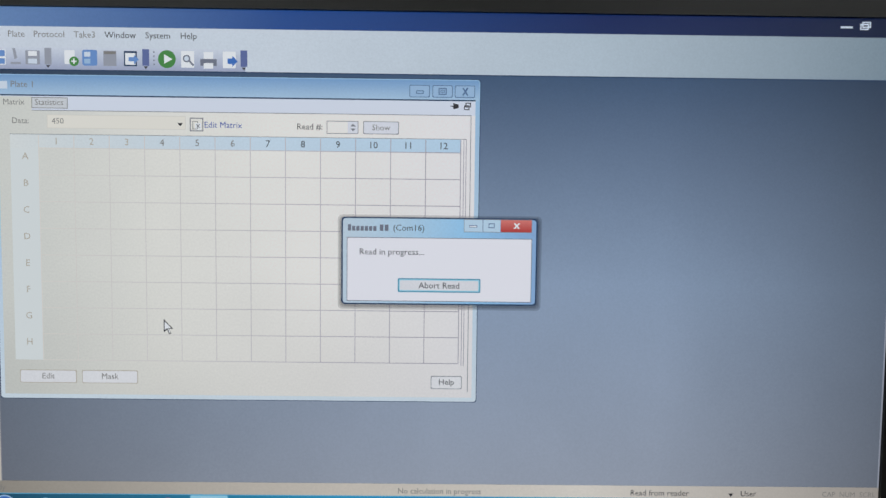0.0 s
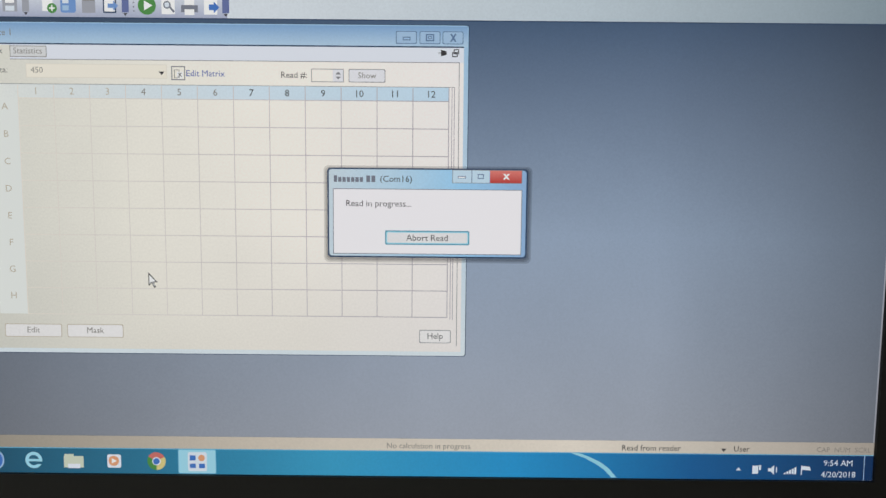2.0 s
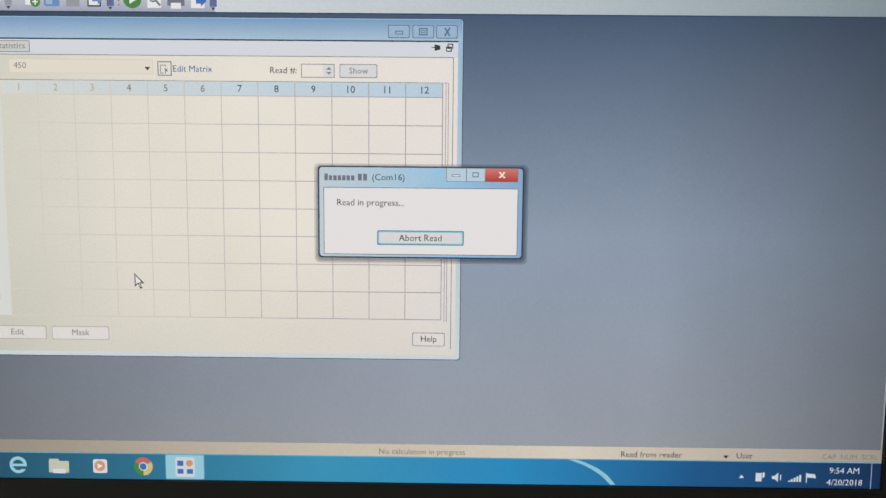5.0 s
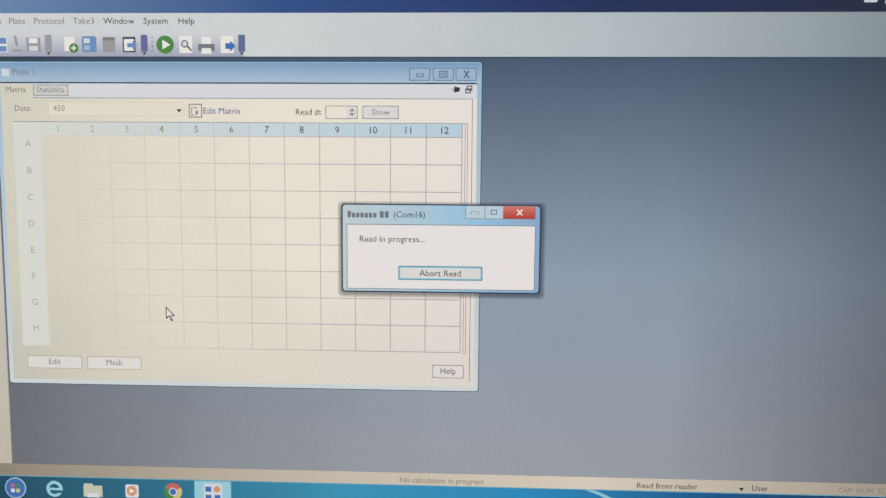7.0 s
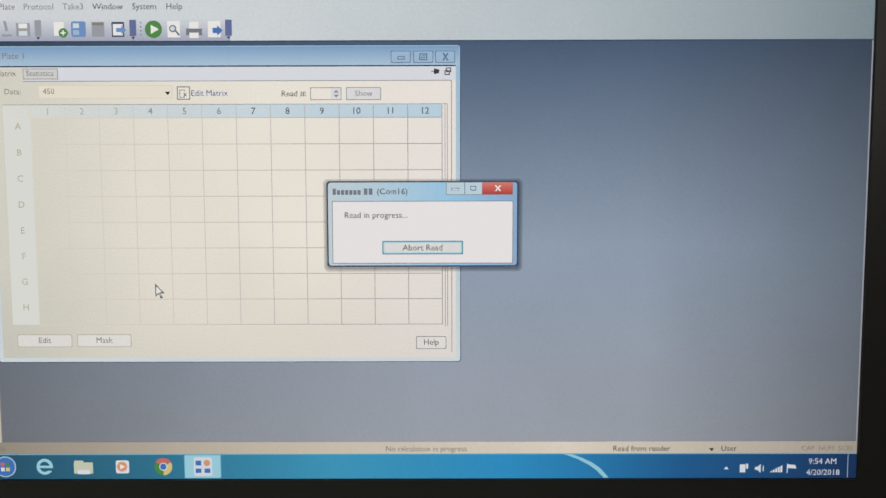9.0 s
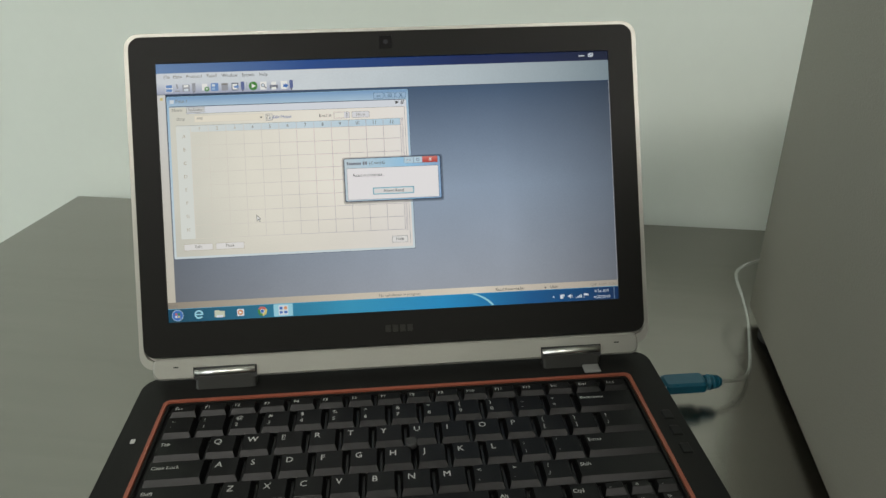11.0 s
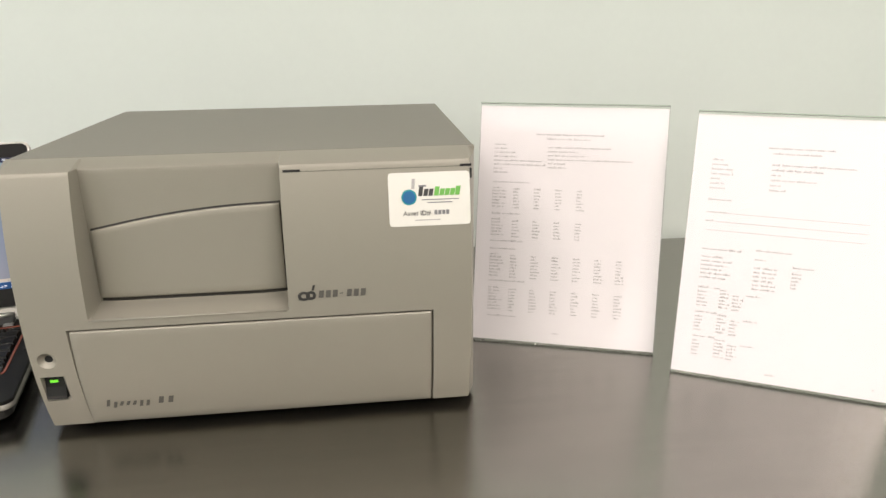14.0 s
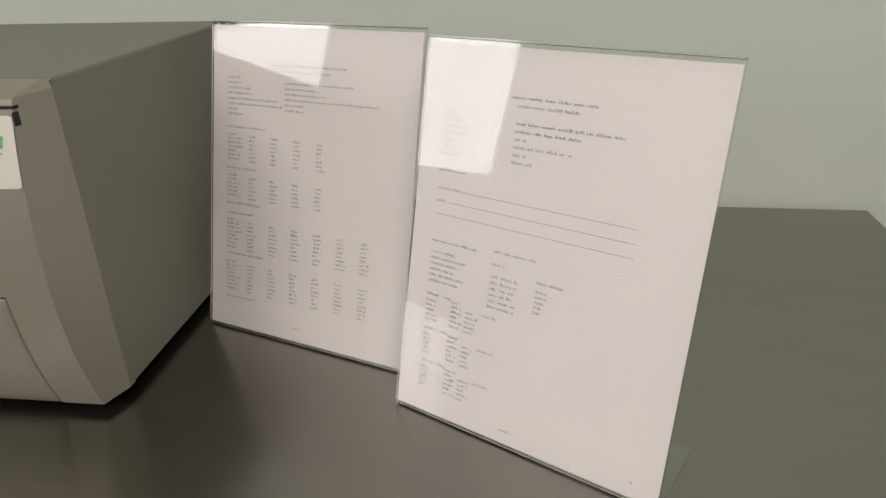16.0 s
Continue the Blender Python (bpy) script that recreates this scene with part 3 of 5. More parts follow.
# dimming towards the bottom is painted into the page colour too
S_PAGE = glow_ramp("screen_page", 0, at_x(33), at_x(737), ((208, 207, 196), (227, 223, 211), (233, 228, 218), (231, 226, 222)), (), (1.0, 1.0, 1.0, 0.90, 0.60))
S_STRIP = glow("screen_tab_strip", (214, 218, 226))
S_TAB = glow("screen_tab", (205, 206, 206))
S_LINE = glow("screen_line", (128, 128, 132))
S_GRID = glow_ramp("screen_grid_line", 0, at_x(92), at_x(716), ((218, 212, 200), (206, 200, 194), (182, 176, 180), (156, 150, 158)))
S_HEAD = glow_ramp("screen_header", 0, at_x(50), at_x(716), ((216, 218, 212), (200, 214, 222), (184, 208, 224)))
S_TEXT = glow("screen_text", (46, 44, 46))
S_GREY = glow("screen_grey_text", (126, 122, 116))
S_SOFT = glow("screen_faint_text", (178, 168, 150))
S_LINK = glow("screen_link_text", (58, 84, 158))
S_BUTTON = glow_ramp("screen_button", 1, at_y(561), at_y(160), ((222, 220, 218), (216, 216, 220)))
S_WHITE = glow("screen_white", (232, 232, 230))
S_FIELD = glow("screen_field", (228, 222, 207))
S_EDGE = glow("screen_dark_edge", (34, 58, 88))
S_DLG = glow_ramp("screen_dialog_frame", 0, at_x(540), at_x(832), ((192, 206, 214), (176, 204, 222), (146, 194, 226), (138, 170, 206)))
S_DLGPAGE = glow("screen_dialog_page", (231, 228, 230))
S_RED = glow_ramp("screen_close_red", 1, at_y(323), at_y(303), ((176, 44, 40), (214, 122, 112)))
S_BTNBLUE = glow("screen_title_button", (154, 182, 208))
S_BTNEDGE = glow("screen_title_button_edge", (84, 110, 146))
S_STATUS = glow_ramp("screen_status", 0, at_x(0), at_x(1366), ((142, 134, 121), (194, 184, 169), (216, 207, 193), (160, 151, 140)))
S_TASK = glow_ramp("screen_taskbar", 0, at_x(0), at_x(1366), ((22, 72, 96), (38, 110, 140), (52, 146, 184), (34, 138, 192), (18, 86, 140), (12, 44, 84)))
S_TASKTOP = glow("screen_taskbar_edge", (104, 172, 200))
S_SWOOSH = glow("screen_swoosh", (140, 196, 212))
S_GREEN = glow("screen_play_green", (70, 132, 62))
S_BLUE = glow("screen_icon_blue", (60, 108, 180))
S_ORANGE = glow("screen_icon_orange", (208, 148, 108))
S_YELLOW = glow("screen_icon_yellow", (204, 190, 124))
S_CREAM = glow("screen_icon_cream", (192, 198, 178))
S_PALEGREY = glow("screen_icon_pale_grey", (150, 152, 160))
S_PALEBLUE = glow("screen_icon_pale_blue", (104, 140, 192))
S_PALECYAN = glow("screen_icon_pale_cyan", (150, 202, 218))
S_ICONRED = glow("screen_icon_red", (190, 104, 96))
S_STEEL = glow("screen_icon_grey", (112, 116, 128))
S_SEP = glow("screen_tool_grip", (92, 104, 150))
S_TRAY = glow("screen_tray_white", (206, 214, 222))
SHADE = veil("screen_soft_shadow", 0.26)

panel = bmesh.new()
box(panel, (-SCREEN_W / 2, 0, -0.0020), (SCREEN_W / 2, SCREEN_H, 0.0002))
part("screen", panel, BLACK, lid, "matt display panel")

s = Shown()
s.rect(0, 0, 1366, 28, S_NAVY, 1)
s.rect(1275, 12, 1293, 15, S_TRAY, 2)
s.border(1304, 8, 1317, 17, S_TRAY, 2, 2)
s.border(1307, 5, 1320, 14, S_TRAY, 2, 2)
s.done("title_bar", "dark blue title bar on the screen")

s = Shown()
s.rect(0, 28, 1366, 58, S_MENU, 1)
for word, x in (("File", 30), ("Plate", 62), ("Protocol", 110), ("Take3", 162), ("Window", 214), ("System", 269), ("Help", 314)):
    s.text(word, x, 40, 13, S_GREY if x < 200 else S_TEXT, 2, "CENTER")
s.done("menu_bar", "pale menu bar with black words")

s = Shown()
s.rect(0, 58, 1366, 91, S_MENU, 1)
s.rect(0, 58, 397, 91, S_TOOL, 2)
s.rect(0, 90, 1366, 91.5, S_EDGE, 3)
for x in (108, 251, 395):
    s.rect(x - 5, 59, x + 5, 83, S_PALEGREY if x < 200 else S_SEP, 3)
    s.poly(((x - 3, 84), (x, 88), (x + 3, 84)), S_TEXT, 4)
for i in range(4):
    s.rect(262, 62 + i * 6, 264, 64 + i * 6, S_STEEL, 3)
s.done("toolbar", "lavender toolbar strip")


def icon(name, draw):
    s = Shown()
    draw(s)
    s.done(name)


icon("grid_icon", lambda s: (s.rect(26, 62, 46, 84, S_WHITE, 3), s.rect(27, 63, 45, 72, S_PALEBLUE, 4), s.rect(27, 75, 45, 83, S_PALEBLUE, 4)))
icon("microscope_icon", lambda s: (s.poly(((56, 60), (60, 60), (63, 74), (59, 76)), S_PALEGREY, 3), s.rect(53, 80, 68, 83, S_PALEGREY, 3)))
icon("floppy_icon", lambda s: (s.rect(75, 63, 96, 83, S_PALEGREY, 3), s.rect(79, 64, 92, 71, S_WHITE, 4), s.rect(79, 75, 92, 82, S_TRAY, 4)))
icon("add_page_icon", lambda s: (s.rect(132, 62, 147, 82, S_WHITE, 3), s.disc(146, 78, 7, S_GREEN, 4), s.rect(145, 74, 147, 82, S_WHITE, 5), s.rect(142, 77, 150, 79, S_WHITE, 5)))
icon("plate_icon", lambda s: (s.round_rect(158, 61, 180, 84, 3, S_PALEBLUE, 3), s.rect(161, 64, 170, 71, S_TRAY, 4), s.rect(161, 74, 170, 81, S_BTNBLUE, 4)))
icon("stack_icon", lambda s: (s.rect(189, 62, 208, 84, S_PALEGREY, 3), s.rect(190, 63, 207, 67, S_GREY, 4)))
icon("clipboard_icon", lambda s: (s.rect(219, 62, 238, 84, S_EDGE, 3), s.rect(221, 65, 236, 82, S_WHITE, 4), s.poly(((226, 71), (234, 71), (234, 67), (241, 74), (234, 81), (234, 77), (226, 77)), S_PALEBLUE, 5)))
icon("play_icon", lambda s: (s.disc(282, 73, 13, S_GREEN, 3), s.poly(((278, 66), (290, 73), (278, 80)), S_WHITE, 4)))
icon("magnifier_icon", lambda s: (s.rect(303, 61, 322, 85, S_WHITE, 3), s.disc(311, 72, 5.5, S_STEEL, 4), s.disc(311, 72, 3.5, S_TRAY, 5), s.poly(((314, 76), (316, 74), (322, 81), (320, 83)), S_STEEL, 5)))
icon("printer_icon", lambda s: (s.rect(331, 72, 355, 82, S_STEEL, 3), s.rect(336, 62, 350, 72, S_WHITE, 3), s.rect(336, 78, 350, 86, S_WHITE, 4)))
icon("export_icon", lambda s: (s.rect(364, 61, 383, 85, S_WHITE, 3), s.poly(((371, 71), (378, 71), (378, 67), (386, 75), (378, 83), (378, 79), (371, 79)), S_BLUE, 4)))

s = Shown()
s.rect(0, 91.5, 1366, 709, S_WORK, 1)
s.done("workspace", "blue grey workspace shown on the screen")
s = Shown()
s.rect(0, 91.5, 24, 709, S_SIDE, 2)
s.rect(23, 91.5, 24.5, 709, S_LINE, 3)
s.rect(8, 100, 16, 108, S_YELLOW, 3)
s.done("side_panel", "narrow pale panel beside the workspace")
# highlight on the bezel's inner edge, drawn as a glowing strip on the screen
s = Shown()
s.rect(1363.8, 91.5, 1366, 709, S_PALEGREY, 2)
s.done("bezel_edge_highlight", "thin glowing strip for the lit inner edge of the bezel")

s = Shown()
s.round_rect(25.5, 96.5, 744.5, 581.5, 4, S_EDGE, 4)
s.round_rect(26.5, 97.5, 743.5, 580.5, 4, S_BORDER, 5)
s.rect(28, 99, 742, 128, S_TITLE, 6)
s.rect(33, 128, 737, 574, S_PAGE, 6)
s.rect(33, 127, 737, 129, S_EDGE, 7)
s.text("Plate 1", 70, 113, 13, S_GREY, 7, "CENTER")
s.rect(36, 108, 48, 119, S_TRAY, 7)
for x in (654, 688, 721):
    s.round_rect(x - 15, 106, x + 15, 124, 2, S_BTNEDGE, 7)
    s.round_rect(x - 14, 107, x + 14, 123, 2, S_BTNBLUE, 8)
s.border(649, 114, 660, 119, S_BTNEDGE, 9, 1.2)
s.border(682, 110, 694, 120, S_BTNEDGE, 9, 1.6)
s.border(685, 113, 691, 117, S_BTNEDGE, 9, 1.0)
for d in (-1, 1):
    s.poly(((717, 115 + 5 * d), (719, 115 + 6 * d), (726, 115 - 5 * d), (724, 115 - 6 * d))[::d], S_BTNEDGE, 9)
s.done("plate_window", "pale data window with a blue title bar")

s = Shown()
s.rect(33, 129, 737, 150, S_STRIP, 7)
s.rect(33, 130, 83, 150, S_PAGE, 8)
s.border(83, 131, 136, 147, S_GREY, 8)
s.rect(84, 132, 135, 146, S_TAB, 9)
s.rect(83, 149.5, 731, 150.5, S_LINE, 9)
s.text("Matrix", 57, 139, 12, S_GREY, 10, "CENTER")
s.text("Statistics", 109, 139, 12, S_GREY, 10, "CENTER")
s.poly(((700, 136), (704, 136), (704, 132), (712, 134), (712, 139), (704, 141), (704, 137), (700, 137)), S_TEXT, 9)
s.border(720, 135, 728, 142, S_TEXT, 9, 1.4)
s.border(722, 131, 730, 138, S_TEXT, 9, 1.4)
s.rect(730, 150, 731, 565, S_LINE, 8)
s.done("tab_strip", "strip with two tabs")
s = Shown()
s.text("Data:", 66, 166, 12, S_GREY, 8, "CENTER")
s.border(105, 156, 309, 176, glow("screen_pale_field_edge", (216, 210, 196)), 8)
s.rect(106, 157, 308, 175, S_FIELD, 8)
s.text("450", 112, 166, 12, S_GREY, 9)
s.poly(((297, 166), (301, 171), (305, 166)), S_TEXT, 9)
s.done("data_field", "pale drop-down field")
s = Shown()
s.border(315, 158, 335, 178, S_LINE, 8, 1.5)
s.border(319, 163, 327, 175, S_GREY, 9)
s.rect(323, 166, 332, 176, S_WHITE, 9)
s.text("x", 327.5, 170, 12, S_TEXT, 10, "CENTER")
s.text("Edit Matrix", 364, 169, 12.5, S_LINK, 8, "CENTER")
s.done("edit_button", "small edit button with a blue word")
s = Shown()
s.text("Read #:", 492, 170, 12.5, S_TEXT, 8, "CENTER")
s.border(517, 160, 564, 179, S_LINE, 8)
s.rect(548, 161, 563, 178, S_BUTTON, 8)
s.poly(((552, 168), (556, 164), (560, 168)), S_LINE, 9)
s.poly(((552, 171), (560, 171), (556, 175))[::-1], S_LINE, 9)
s.done("read_field", "read number field with arrows")
s = Shown()
s.round_rect(571, 160, 624, 179, 2, S_LINE, 8)
s.round_rect(572, 161, 623, 178, 2, S_BUTTON, 9)
s.text("Show", 597.5, 170, 12, S_GREY, 10, "CENTER")
s.done("show_button", "grey show button")

COL, ROW, GX, GY = 52.0, 39.6, 92.0, 205.0
s = Shown()
s.rect(50, 185, GX + 12 * COL, GY, S_HEAD, 7)
s.rect(50, 184.5, 724, 185.3, S_LINE, 8)
for i in range(13):
    s.rect(GX + i * COL - 0.6, 186, GX + i * COL + 0.6, GY, S_GRID, 8)
for i in range(12):
    s.text(str(i + 1), GX + (i + 0.5) * COL, 196, 14, S_SOFT if i < 3 else S_GREY if i < 6 else S_TEXT, 9, "CENTER")
s.done("header_strip", "pale blue row of column numbers")
s = Shown()
s.rect(50, GY, GX, GY + 8 * ROW, glow("screen_letter_column", (216, 219, 214)), 7)
for j in range(8):
    s.text("ABCDEFGH"[j], 72, GY + (j + 0.33) * ROW, 14, S_SOFT, 9, "CENTER")
s.done("letter_column", "pale column of row letters")
grid_lines = [(GX + i * COL - 0.6, GY, GX + i * COL + 0.6, GY + 8 * ROW) for i in range(13)]
grid_lines += [(GX, GY + j * ROW - 0.6, GX + 12 * COL, GY + j * ROW + 0.6) for j in range(9)]
grid_lines += [(720, 185, 721, 525), (723.5, 185, 724.5, 525)]
for x0, y0, x1, y1 in grid_lines:
    s = Shown()
    s.rect(x0, y0, x1, y1, S_GRID, 8 if y1 - y0 > 10 else 8.5)
    s.done("grid_line")

for word, x0, x1, y0 in (("Edit", 56, 141, 537), ("Mask", 149, 233, 537), ("Help", 675, 722, 541)):
    s = Shown()
    s.round_rect(x0, y0, x1, y0 + 20, 2, S_LINE if x0 > 300 else S_SOFT, 7)
    s.round_rect(x0 + 1, y0 + 1, x1 - 1, y0 + 19, 2, S_BUTTON, 8)
    s.text(word, (x0 + x1) / 2, y0 + 10, 12.5, S_TEXT if x0 > 300 else S_GREY, 9, "CENTER")
    s.done("screen_button", "small grey screen button")

s = Shown()
for i in range(3):
    s.round_rect(534 + 2 * i, 298 + 2 * i, 839 - 2 * i, 440 - 2 * i, 7, SHADE, 10 + 0.3 * i)
s.round_rect(539.5, 301.5, 832.5, 432.5, 5, S_EDGE, 11)
s.round_rect(541.6, 303.4, 830.4, 430.4, 4.5, S_DLG, 12)
s.rect(547.5, 331.5, 824.5, 427.5, S_STEEL, 13)
s.rect(548.5, 332.5, 823.5, 426.5, S_DLGPAGE, 14)
# product word as plain slanted blocks, then the port
for i in range(7):
    s.rect(549 + i * 6.3, 312.5 if i == 0 else 315, 553.8 + i * 6.3, 322, S_STEEL, 13)
for i in range(2):
    s.rect(596.5 + i * 7.5, 312.5, 602 + i * 7.5, 322, S_STEEL, 13)
s.text("(Com16)", 616, 318, 13, S_TEXT, 13)
s.rect(722, 303, 776, 322, glow("screen_caption_button", (186, 208, 222)), 13)
s.rect(750, 303, 751, 322, S_BTNEDGE, 14)
s.rect(777, 303, 824, 322, S_RED, 13)
s.border(722, 303, 824, 322.5, S_LINE, 14, 0.8)
s.rect(730, 312, 742, 315.5, S_BTNEDGE, 14)
s.rect(731, 313, 741, 314.8, S_WHITE, 15)
s.border(759, 309, 768, 316, S_BTNEDGE, 14, 1.2)
for d in (-1, 1):
    s.poly(((796, 312.5 + 4 * d), (798.5, 312.5 + 4.5 * d), (806, 312.5 - 4 * d), (803.5, 312.5 - 4.5 * d))[::d], S_WHITE, 14)
s.text("Read in progress...", 566, 354, 13, S_TEXT, 15)
s.round_rect(624, 392.5, 748, 413.5, 2, glow("screen_default_button_edge", (70, 140, 164)), 15)
s.round_rect(625.5, 394, 746.5, 412, 2, S_PALECYAN, 15.5)
s.round_rect(627, 395.5, 745, 410.5, 2, S_BUTTON, 16)
s.text("Abort Read", 686, 404, 13, S_TEXT, 17, "CENTER")
s.done("dialog_box", "small blue-framed dialog reading in progress")

s = Shown()
s.rect(0, 709, 1366, 728, S_STATUS, 2)
s.text("Ready", 14, 720, 12, S_GREY, 3, "CENTER")
s.text("No calculation in progress", 690, 721, 12, S_GREY, 3, "CENTER")
s.text("Read from reader", 1028, 721, 12.5, S_TEXT, 3, "CENTER")
s.poly(((1134, 720), (1138, 725), (1142, 720)), S_TEXT, 3)
s.text("User", 1165, 721, 12.5, S_TEXT, 3, "CENTER")
s.text("CAP  NUM  SCRL", 1320, 721, 11, S_GREY, 3, "CENTER")
s.done("status_bar", "cream status bar")

s = Shown()
s.rect(0, 728, 1366, 768, S_TASK, 2)
s.rect(0, 728, 1366, 729.2, S_TASKTOP, 3)
s.poly(((906, 729), (919, 729), (934, 734.5), (950, 742), (964, 752), (977, 767), (969, 767), (957, 754.5), (944, 745.5), (928, 737)), S_SWOOSH, 3)
s.poly(((1158, 754), (1166, 754), (1162, 749)), S_TRAY, 3)
s.rect(1183, 746, 1192, 759, S_TRAY, 3)
s.rect(1193, 745, 1196, 753, S_TRAY, 3)
s.poly(((1207, 750), (1211, 750), (1216, 745), (1216, 760), (1211, 755), (1207, 755)), S_TRAY, 3)
s.rect(1219, 748, 1220.5, 757, S_TRAY, 3)
for i in range(5):
    s.rect(1231 + 4 * i, 757 - 2.2 * i, 1234 + 4 * i, 759, S_TRAY, 3)
s.rect(1257, 745, 1258.5, 760, S_TRAY, 3)
s.poly(((1258, 746), (1270, 747), (1272, 753), (1258, 752)), S_TRAY, 3)
s.text("9:54 AM", 1313, 742, 13, S_TRAY, 3, "CENTER")
s.text("4/20/2018", 1314, 760, 13, S_TRAY, 3, "CENTER")
s.rect(1352, 729, 1353, 768, S_BTNBLUE, 3)
s.done("taskbar", "blue taskbar with clock")
icon("start_icon", lambda s: (s.disc(27, 748, 17, S_BTNBLUE, 4), s.disc(27, 748, 15, S_BLUE, 5), s.rect(20, 741, 26, 747, S_ICONRED, 6), s.rect(28, 741, 34, 747, S_GREEN, 6), s.rect(20, 749, 26, 755, S_TRAY, 6), s.rect(28, 749, 34, 755, S_YELLOW, 6)))
icon("browser_icon", lambda s: (s.disc(89, 748, 13, S_PALECYAN, 4), s.disc(89, 748, 8, S_TASK, 5), s.rect(80, 746, 99, 750, S_PALECYAN, 6), s.rect(92, 750, 102, 754, S_TASK, 7)))
icon("folder_icon", lambda s: (s.rect(136, 738, 150, 742, S_CREAM, 4), s.rect(135, 741, 165, 759, S_CREAM, 5), s.rect(141, 753, 160, 760, S_STRIP, 6)))
icon("player_icon", lambda s: (s.round_rect(201, 738, 222, 759, 3, S_STRIP, 4), s.disc(211, 748, 8, S_ORANGE, 5), s.poly(((208, 744), (216, 748), (208, 752)), S_WHITE, 6)))
icon("round_browser_icon", lambda s: (s.disc(276, 748, 14, S_ICONRED, 4, 30, 120), s.disc(276, 748, 14, S_GREEN, 4, 150, 120), s.disc(276, 748, 14, S_YELLOW, 4, 270, 120), s.disc(276, 748, 6.5, S_STRIP, 5), s.disc(276, 748, 5, S_BLUE, 6)))
icon("app_icon", lambda s: (s.round_rect(309, 729, 367, 767, 2, S_TASKTOP, 4), s.round_rect(310, 730, 366, 766, 2, S_PALECYAN, 5), s.round_rect(324, 733, 353, 763, 3, S_TRAY, 6), s.rect(327, 738, 336, 746, S_BLUE, 7), s.disc(345, 742, 5, S_ORANGE, 7), s.rect(327, 751, 336, 758, S_BLUE, 7), s.rect(341, 751, 350, 758, S_BLUE, 7)))
s = Shown()
s.poly(((273, 458), (273, 478), (278, 474), (281, 481), (284, 480), (281, 473), (287, 473)), S_TEXT, 10)
s.poly(((274.5, 461.5), (274.5, 475), (278.5, 471.5), (281.5, 478.5), (282.6, 478), (279.6, 471.6), (284, 471.6)), S_WHITE, 11)
s.done("mouse_pointer", "white arrow pointer")


# ---- data cable with its teal plug ----
cable = empty("data_cable", BENCH @ pose(0.2, -0.026, 0), "clear data cable with a teal plug in the laptop", "cable")
CM = pose(-0.2, 0.026, 0)
bm = bmesh.new()
box(bm, (0.1665, -0.0320, 0.0110), (0.1800, -0.0200, 0.0165), 0.0008)
part("metal_shell", bm, CHROME, cable, m=CM)
bm = bmesh.new()
slab(bm, [(x, y) for x, y in outline(0.0300, 0.0150, 0.004)], ((0.0095, 0.0022), (0.0110, 0.0004), (0.0165, 0.0004), (0.0180, 0.0022)), centre=(0.1885, -0.0262))
tube(bm, (0.2030, -0.0262, 0.0138), (0.2140, -0.0262, 0.0138), 0.0050, r2=0.0032)
for i in range(3):
    tube(bm, (0.2050 + i * 0.003, -0.0262, 0.0138), (0.2064 + i * 0.003, -0.0262, 0.0138), 0.0054 - 0.0005 * i)
part("plug", bm, TEAL, cable, "teal moulded plug", CM)
cu = bpy.data.curves.new("lead", "CURVE")
cu.dimensions, cu.bevel_depth, cu.bevel_resolution = "3D", 0.0015, 3
sp = cu.splines.new("NURBS")
LEAD = ((0.2130, -0.0262, 0.0138), (0.2320, -0.0240, 0.0110), (0.2470, -0.0060, 0.0050), (0.2560, 0.0160, 0.0090), (0.2660, 0.0420, 0.0200), (0.2700, 0.0680, 0.0280), (0.2760, 0.0950, 0.0300), (0.2950, 0.1080, 0.0300), (0.3150, 0.1000, 0.0400), (0.3180, 0.0800, 0.0450))
sp.points.add(len(LEAD) - 1)
for q, c in zip(sp.points, LEAD):
    q.co = (*c, 1)
sp.use_endpoint_u, sp.order_u = True, 4
tmp = new("lead", cu)
bpy.context.view_layer.update()
me = bpy.data.meshes.new_from_object(tmp.evaluated_get(bpy.context.evaluated_depsgraph_get()))
bpy.data.objects.remove(tmp)
me.materials.clear()
me.materials.append(CABLE)
lead = new("lead", me)
lead.parent, lead.matrix_basis = cable, CM


# ---- the microplate reader ----
READER = BENCH @ pose(0, 0, 0, 0, 0, -12.5) @ pose(0.457, -0.04, 0)
reader = empty("microplate_reader", READER, "beige benchtop microplate reader with a small door", "lab instrument")
OUT_L, IN_L, IN_R, OUT_R = 0.2497, 0.2555, 0.6610, 0.6700
LOW, FRONT_TOP, TOP, BACK, SIDE_F = 0.0088, 0.2590, 0.2655, -0.1330, 0.1785


def rd(lat, f, z):
    """A place on the reader: across, towards the user, up."""
    return (lat - 0.457, 0.04 - f, z)


def bow(z):
    """How far the front stands out at a height: a shallow belly."""
    t = (z - 0.135) / 0.12
    return 0.2245 - 0.0155 * t * t - 0.004 * max(0.0, -t) ** 3


WALL_L = 0.0026  # width of the pocket's sloping side
POCK_L, POCK_R, POCK_LOW = 0.3128, 0.4905, 0.1262
CURVE_L, CURVE_R, LIP_R = 0.026, 0.034, 0.4886
DRAW_L, DRAW_R, DRAW_TOP = 0.2935, 0.6233, 0.1165


